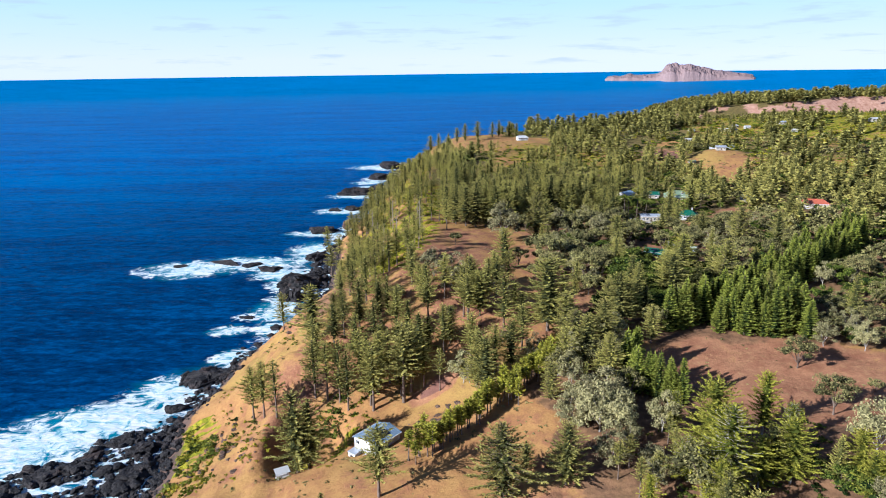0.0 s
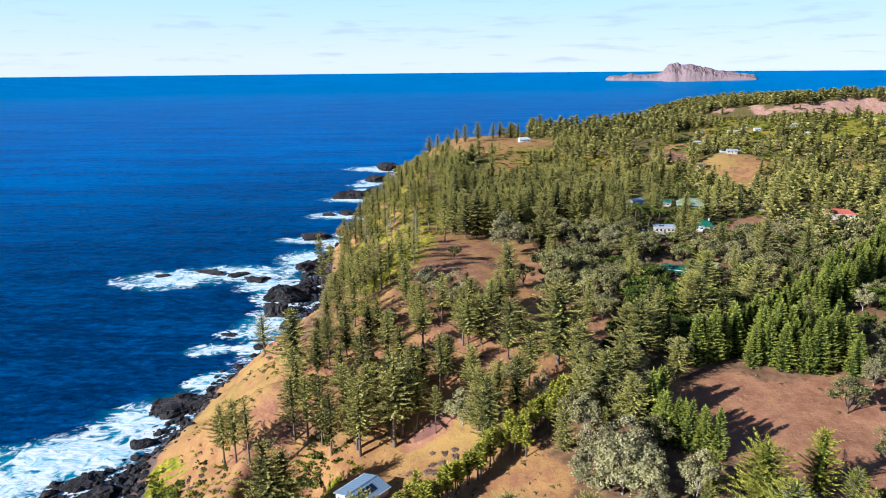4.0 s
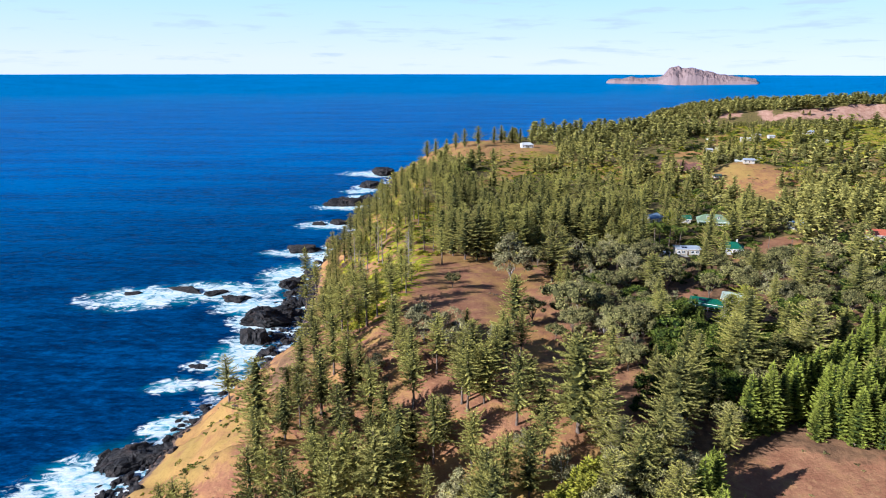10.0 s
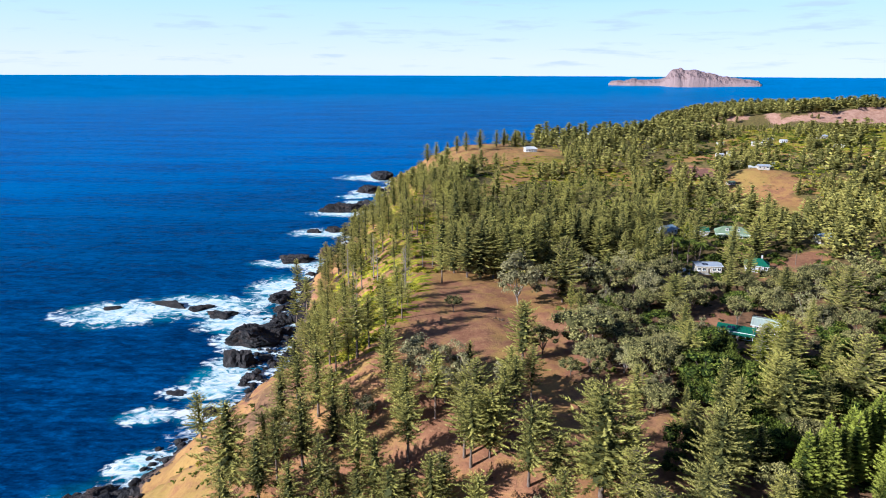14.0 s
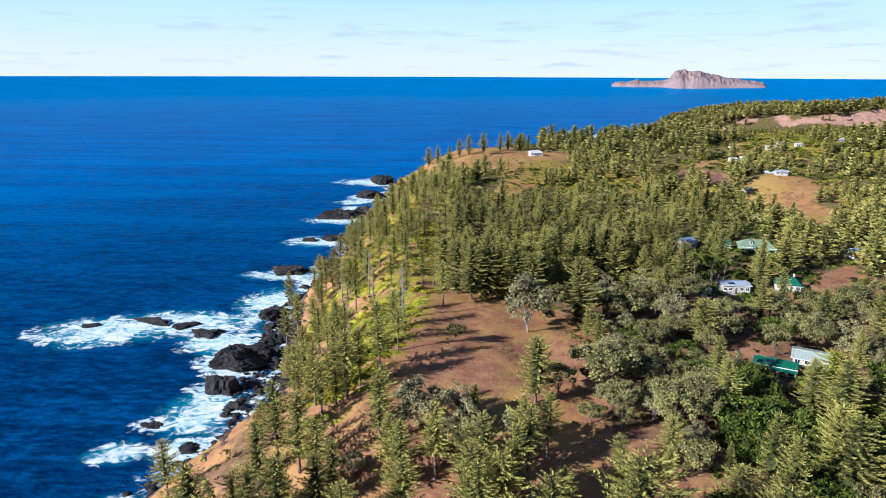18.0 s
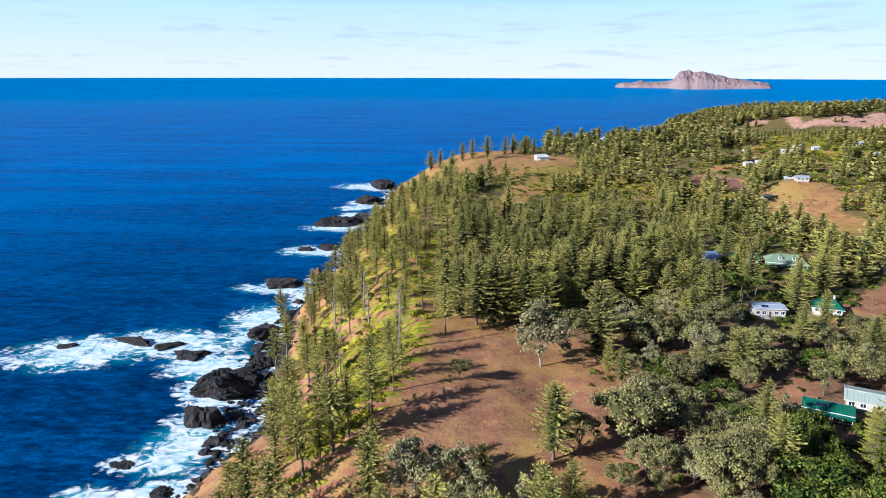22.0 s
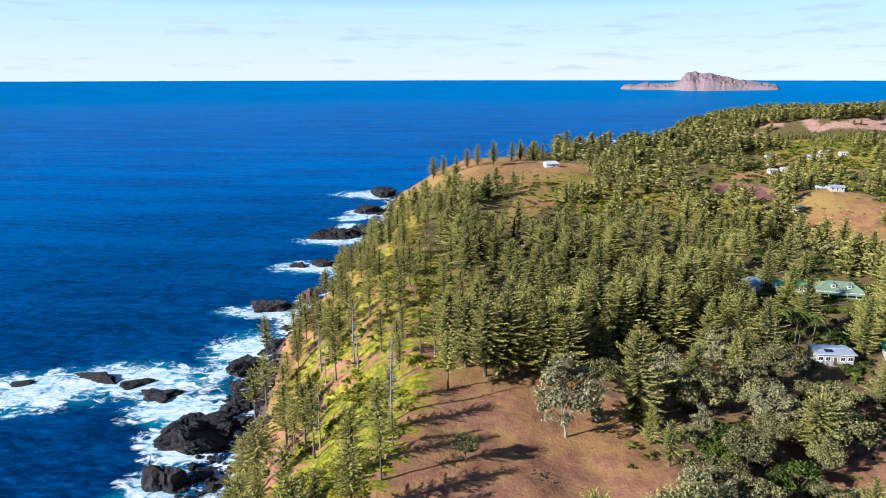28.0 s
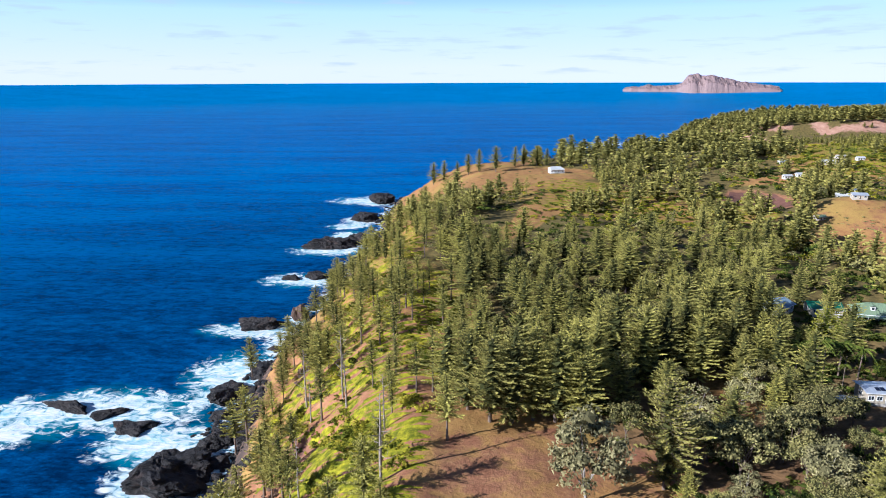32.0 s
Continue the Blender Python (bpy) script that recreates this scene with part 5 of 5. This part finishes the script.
def pane_window(root, x, y, z, wide, tall, along_y, far):
    size = (lambda a, b, c: (b, a, c)) if along_y else (lambda a, b, c: (a, b, c))
    off = (lambda a, c: (x, y + a, z + c)) if along_y else (lambda a, c: (x + a, y, z + c))
    window = part("window", mesh_of("window", *ring((x, y, z), wide - 0.1, tall - 0.1, 0.1, 0.14, along_y), TRIM), root)
    if not far:
        part("mullion", mesh_of("mullion", *box(off(0, 0), size(0.06, 0.10, tall)), TRIM), window)
    part("pane", mesh_of("pane", *box((x, y, z), size(wide - 0.05, 0.05, tall - 0.05)), GLASS), window)
    if not far:
        part("sill", mesh_of("sill", *box(off(0, -tall / 2 - 0.09), size(wide + 0.2, 0.24, 0.07)), TRIM), window)


def shelter(x, y, turn):
    """A small white open shelter on four posts."""
    z = float(ground(x, y))
    root = thing("picnic_shelter", "small white open shelter with a flat roof on posts", "shelter", (x, y, z), turn)
    part("floor_slab", mesh_of("floor_slab", *box((0, 0, 0.0), (3.4, 2.6, 0.5)), CONCRETE), root)
    for sx in (-1, 1):
        for sy in (-1, 1):
            part("post", mesh_of("post", *box((sx * 1.45, sy * 1.05, 1.35), (0.14, 0.14, 2.1)), TRIM), root)
    part("roof", mesh_of("roof", *slab((-1.9, -1.4, 2.35), (1.9, -1.4, 2.35), (1.9, 1.4, 2.75), (-1.9, 1.4, 2.75), 0.12), ROOFS["white"]), root)
    part("bench", mesh_of("bench", *box((0, 0.9, 0.75), (2.4, 0.4, 0.08)), TRIM), root)


def cliff_house():
    """The white two-storey house on the slope, with its low annexes and a blue roof."""
    root = house("house", "white house with a grey-blue metal roof on the slope", -21.6, 161.6, 9.4, 8.0, 52, WHITE_WALL, "blue", 4.9, 0.28, 0, 0.4, 0, 3, solar=4, base=19.6)
    for sx, wy in ((-4.71, -2.6), (-4.71, 2.6)):
        pane_window(root, sx, wy, 4.3, 1.3, 1.1, True, False)
        pane_window(root, sx, wy, 2.0, 1.3, 1.1, True, False)
    for cx, cy, sx, sy, h in ((-6.1, 2.4, 2.6, 2.6, 2.3), (-6.0, -2.2, 2.4, 3.2, 1.9)):
        annex = part("annex", mesh_of("annex", *box((cx, cy, h / 2 - 0.5), (sx, sy, h + 1.0)), WHITE_WALL), root)
        part("annex_roof", mesh_of("annex_roof", *slab((cx - sx / 2 - 0.15, cy - sy / 2 - 0.15, h + 0.12), (cx + sx / 2 + 0.15, cy - sy / 2 - 0.15, h + 0.3), (cx + sx / 2 + 0.15, cy + sy / 2 + 0.15, h + 0.3), (cx - sx / 2 - 0.15, cy + sy / 2 + 0.15, h + 0.12), 0.08), ROOFS["silver"]), annex)
        part("pane", mesh_of("pane", *box((cx - sx / 2 - 0.01, cy, h * 0.55), (0.06, 1.0, 0.8)), GLASS), annex)
    part("deck", mesh_of("deck", *box((-7.0, 0.2, 0.25), (2.0, 2.2, 0.2)), CONCRETE), root)
    return root


cliff_house()
shelter(-46.5, 155.5, 30)
house("house", "long green-roofed house with reddish walls and a veranda", 86.5, 278.5, 10, 5, -28, BRICK_WALL, "green", 2.6, 0.35, 0, 0.5, 1.8, 5, solar=2)
house("house", "pale-roofed house between garden trees", 99.5, 284.5, 9.5, 8, -28, CREAM_WALL, "pale", 2.6, 0.22, 0, 0.6, 0, 4)
house("shed", "long silver-roofed shed with cream walls", 102.3, 347.5, 9.8, 6.2, -4, CREAM_WALL, "silver", 3.0, 0.12, 0, 0.5, 0, 5, solar=2)
house("house", "white cottage with a bright green hipped roof", 122.5, 348.5, 8.5, 7, -22, WHITE_WALL, "green", 2.7, 0.55, 0.7, 0.6, 0, 4, chimney=True)
house("house", "large house with a sage-green hipped roof and dormers", 134.5, 404.5, 14.5, 8.5, -16, CREAM_WALL, "sage", 2.8, 0.55, 0.8, 0.7, 2.0, 6, dormers=2)
house("house", "blue-roofed house under tall pines", 105, 411.5, 9, 7, 40, WHITE_WALL, "blue", 2.7, 0.35, 0, 0.5, 0, 3)
house("house", "small green-roofed house in a garden", 119.5, 410, 10, 7, -10, CREAM_WALL, "green", 2.6, 0.35, 0, 0.5, 0, 3)
house("house", "blue-roofed cottage among shrubs", 172.5, 391, 9, 6, 10, CREAM_WALL, "blue", 2.6, 0.4, 0.6, 0.5, 0, 3)
house("house", "red-roofed house half hidden by trees", 197, 366, 13, 8, -15, CREAM_WALL, "red", 2.6, 0.45, 0.6, 0.5, 0, 3)
house("house", "white two-part house on the open headland", 72, 737, 11, 7, 10, WHITE_WALL, "white", 3.4, 0.4, 0.5, 0.5, 1.5, 4)
house("shed", "dark green shed in the shade of pines", 50, 339.5, 8, 5, -12, DOOR_PAINT, "green", 2.3, 0.2, 0, 0.5, 0, 2)
for hx, hy, hl, hw, ht, hr in ((200, 573, 8, 6, 0, "sage"), (230, 590, 12, 7, -10, "silver"), (240, 702, 9, 6, 5, "white"), (250, 704, 7, 6, 5, "white"), (233, 612, 12, 7, -20, "white"),
                               (248, 622, 10, 6, 15, "white"), (258, 640, 9, 6, 0, "blue"), (290, 742, 14, 8, -15, "white"), (297, 733, 9, 7, 10, "silver"), (307, 757, 12, 8, 20, "white"),
                               (318, 748, 9, 6, 0, "white"), (356, 752, 14, 8, -8, "silver"), (434, 714, 16, 9, 10, "white"), (262, 760, 9, 6, 0, "silver"), (345, 700, 10, 7, 0, "white")):
    house("house", f"small far house with a {hr} roof on the hillside", hx, hy, hl * 0.66, hw * 0.7, ht, WHITE_WALL if hl % 2 else CREAM_WALL, hr, 2.5, 0.4, 0, 0.5, 0, 3, far=True)


# ---------------------------------------------------------------- scrub, palms and small things
def build_scrub():
    """Low scrub: yellow-green cushions on the sea slope, darker bushes under the trees."""
    rng = np.random.default_rng(77)
    tufts = [broad_shape(401 + k, 1.0, 1.0, 0.0, 4, 14, 0.34, 0, 0.0)[1] for k in range(6)]

    def strew(name, label, leaf, beds):
        rows, shades = [], []
        for cx, cy, rx, ry, turn, count, size in beds:
            a, r = rng.uniform(0, 6.28, count), np.sqrt(rng.uniform(0, 1, count))
            u, v = r * np.cos(a) * rx, r * np.sin(a) * ry
            c, s = math.cos(math.radians(turn)), math.sin(math.radians(turn))
            x, y = cx + u * c - v * s, cy + u * s + v * c
            keep = (shore(x, y) > 7) & (value_noise(x / 5 + y / 9, y / 16 - x / 14, 93) > -0.25) & ~inside(x, y, FIELD) & ~((name != 'dry_tussocks') & (patch(x, y, 212, 545, 34, 66) + patch(x, y, 200, 646, 24, 42) > 0.5))
            z = ground(x, y)
            for k in np.nonzero(keep)[0]:
                h = size * rng.uniform(0.5, 1.3)
                rows.append(placed(tufts[rng.integers(6)], x[k], y[k], z[k] - 0.25 * h, rng.uniform(0, 6.28), h * 1.25, 0.62))
                shades.append(np.full(len(rows[-1][0]), rng.uniform()))
        thing(name, label, "scrub", kind="stuff", me=mesh_of(name, *join(rows), leaf, False, np.concatenate(shades)))

    strew("slope_scrub", "yellow-green cushion scrub streaking the sea slope", LIME,
          ((-28, 308, 16, 50, -4, 1500, 0.9), (-32, 400, 30, 60, 0, 620, 1.3), (-40, 520, 22, 90, 0, 420, 1.3), (-86, 186, 8, 14, 0, 80, 1.3), (-42, 172, 22, 22, 0, 70, 0.9),
           (-70, 215, 14, 25, 0, 50, 0.8), (-66, 172, 16, 16, 0, 90, 1.0), (-78, 165, 8, 20, 0, 70, 1.2), (150, 610, 70, 60, 0, 300, 2.0), (260, 540, 90, 70, 0, 380, 2.2), (70, 620, 50, 70, 0, 300, 1.7), (420, 740, 150, 150, 0, 500, 3.0), (-18, 338, 14, 6, 0, 60, 1.6)))
    strew("undergrowth", "dark green undergrowth and bushes between the trees", LUSH,
          ((85, 240, 34, 40, 0, 420, 1.8), (60, 290, 34, 60, 0, 200, 1.4), (40, 400, 50, 60, 0, 200, 1.6), (125, 375, 40, 50, 0, 420, 2.0), (60, 560, 70, 90, 0, 350, 2.0), (-30, 200, 26, 18, 0, 70, 1.1),
           (180, 480, 60, 80, 0, 420, 2.2), (240, 660, 70, 70, 0, 380, 2.4), (70, 130, 30, 24, 0, 120, 1.2), (150, 280, 40, 60, 0, 300, 2.0), (320, 720, 90, 90, 0, 350, 2.6), (-36, 183, 7, 5, 0, 34, 1.5), (-80, 178, 7, 14, 0, 40, 1.6), (-66, 200, 12, 20, 0, 40, 0.9), (-62, 240, 10, 24, 0, 40, 1.0)))
    strew("dry_tussocks", "dry straw-coloured tussocks and grey brush", OLIVE,
          ((-50, 200, 34, 50, 0, 260, 0.55), (-10, 140, 40, 34, 0, 260, 0.5), (60, 165, 50, 30, 0, 200, 0.5), (0, 240, 60, 40, 0, 220, 0.6), (30, 690, 80, 70, 0, 160, 0.9), (220, 570, 30, 30, 0, 60, 0.9)))


def build_palms():
    rng = np.random.default_rng(12)
    shapes = []
    for k in range(3):
        line = np.array([(0, 0, -0.3), (0.1, 0, 3), (0.25, 0.1, 6), (0.3, 0.1, 8.6)])
        trunk = tube(line, (0.24, 0.17, 0.15, 0.14), 7)
        at, ways, ln, wd, fc = [], [], [], [], []
        for j in range(16):
            a, tilt = j * 2.4, rng.uniform(-0.1, 0.9)
            way = np.array([math.cos(a), math.sin(a), 0])
            for s in np.linspace(0.15, 1, 7):
                at.append(line[-1] + way * 2.6 * s + (0, 0, 2.4 * s * tilt - 2.0 * s * s))
                ways.append(way + (0, 0, tilt - 1.6 * s))
                ln.append(0.62)
                wd.append(0.75 * (1.15 - s * 0.7))
                fc.append(0.4 * way + (0, 0, 1.0))
        shapes.append((trunk, sprays(np.array(at), np.array(ways), np.array(ln), np.array(wd), rng, np.array(fc), 0.5, 0.1)))
    wood.kind("palm", shapes, "palm_tree", "tall garden palm with a slim bare trunk", "palms", LUSH, BARK, 8.6, "fronds")
    for k, (x, y, h) in enumerate(((86, 358, 11), (91, 357, 12), (94, 359, 11.5), (99, 361, 10), (103, 359, 9), (97, 355, 6), (90, 352, 5), (142, 356, 7), (150, 352, 6))):
        wood.plant("palm", x, y, h, k, k * 80)
    wood.close()


def build_tank():
    z = float(ground(91.5, 343))
    root = thing("water_tank", "round white water tank with a flat lid beside the shed", "tank", (91.5, 343, z))
    ring = np.linspace(0, 2 * math.pi, 28, endpoint=False)
    wall = np.concatenate([np.stack([2.4 * np.cos(ring), 2.4 * np.sin(ring), np.full(28, h)], 1) for h in (-0.5, 2.3)])
    k = np.arange(28)
    m = (k + 1) % 28
    part("tank_wall", mesh_of("tank_wall", wall, np.concatenate([np.stack([k, m, m + 28], 1), np.stack([k, m + 28, k + 28], 1)]), WHITE_WALL), root)
    lid = np.concatenate([np.stack([2.5 * np.cos(ring), 2.5 * np.sin(ring), np.full(28, 2.3)], 1), np.stack([2.5 * np.cos(ring), 2.5 * np.sin(ring), np.full(28, 2.42)], 1), [(0, 0, 2.75)]])
    part("lid", mesh_of("lid", lid, np.concatenate([np.stack([k, m, m + 28], 1), np.stack([k, m + 28, k + 28], 1), np.stack([k + 28, m + 28, np.full(28, 56)], 1)]), ROOFS["white"]), root)


def build_car(x, y, turn, paint, label):
    z = float(ground(x, y))
    root = thing("car", label, "car", (x, y, z), turn)
    part("body", mesh_of("body", *box((0, 0, 0.6), (4.25, 1.7, 0.66)), paint), root)
    v, f = box((0, 0, 1.2), (2.3, 1.5, 0.6))
    v[v[:, 2] > 1.3] *= (0.78, 0.88, 1)
    part("cabin", mesh_of("cabin", v, f, GLASS), root)
    part("car_roof", mesh_of("car_roof", *box((0, 0, 1.52), (1.8, 1.34, 0.06)), paint), root)
    for sx in (-1.3, 1.3):
        for sy in (-0.78, 0.78):
            part("wheel", mesh_of("wheel", *tube([(sx, sy - 0.11, 0.32), (sx, sy + 0.11, 0.32)], (0.32, 0.32), 12), DOOR_PAINT), root)


def build_debris():
    """The low heap of brown stones and ash in the field."""
    rng = np.random.default_rng(3)
    pieces = []
    for k in range(46):
        x, y = 16 + rng.normal(0, 1.6), 286 + rng.normal(0, 0.9)
        v, f = rock_shape(1, 1, 0.7, 500 + k % 5, 1, 0.3)
        pieces.append((v * rng.uniform(0.12, 0.32) + (x, y, float(ground(x, y))), f))
    thing("stone_heap", "low heap of brown stones and ash in the field", "heap", kind="stuff", me=mesh_of("stone_heap", *join(pieces), BROWN_ROCK))


def build_outcrops():
    """Brown rock breaking through the grass of the sea slope."""
    rng = np.random.default_rng(14)
    pieces = []
    shapes = [rock_shape(1, 1, 0.8, 600 + k, 2, 0.3) for k in range(5)]
    for cx, cy, rx, ry, count in ((-72, 178, 10, 14, 30), (-60, 166, 8, 8, 12), (-52, 330, 12, 40, 70), (-55, 420, 10, 50, 60), (-66, 265, 6, 20, 30), (-5, 172, 9, 6, 14)):
        for _ in range(count):
            x, y = cx + rng.normal(0, 0.5) * rx, cy + rng.normal(0, 0.5) * ry
            v, f = shapes[rng.integers(5)]
            pieces.append((v * rng.uniform(0.3, 1.4) * (1, 1, 0.6) + (x, y, float(ground(x, y)) - 0.1), f))
    thing("slope_outcrops", "brown rock outcrops breaking through the sea slope", "rocks", kind="stuff", me=mesh_of("slope_outcrops", *join(pieces), BROWN_ROCK))


build_scrub()
build_outcrops()
build_palms()
build_tank()
build_car(54, 334, 20, paint_material("white_car_paint", (0.7, 0.7, 0.7), 0.25), "white car parked beside the green shed")
build_debris()
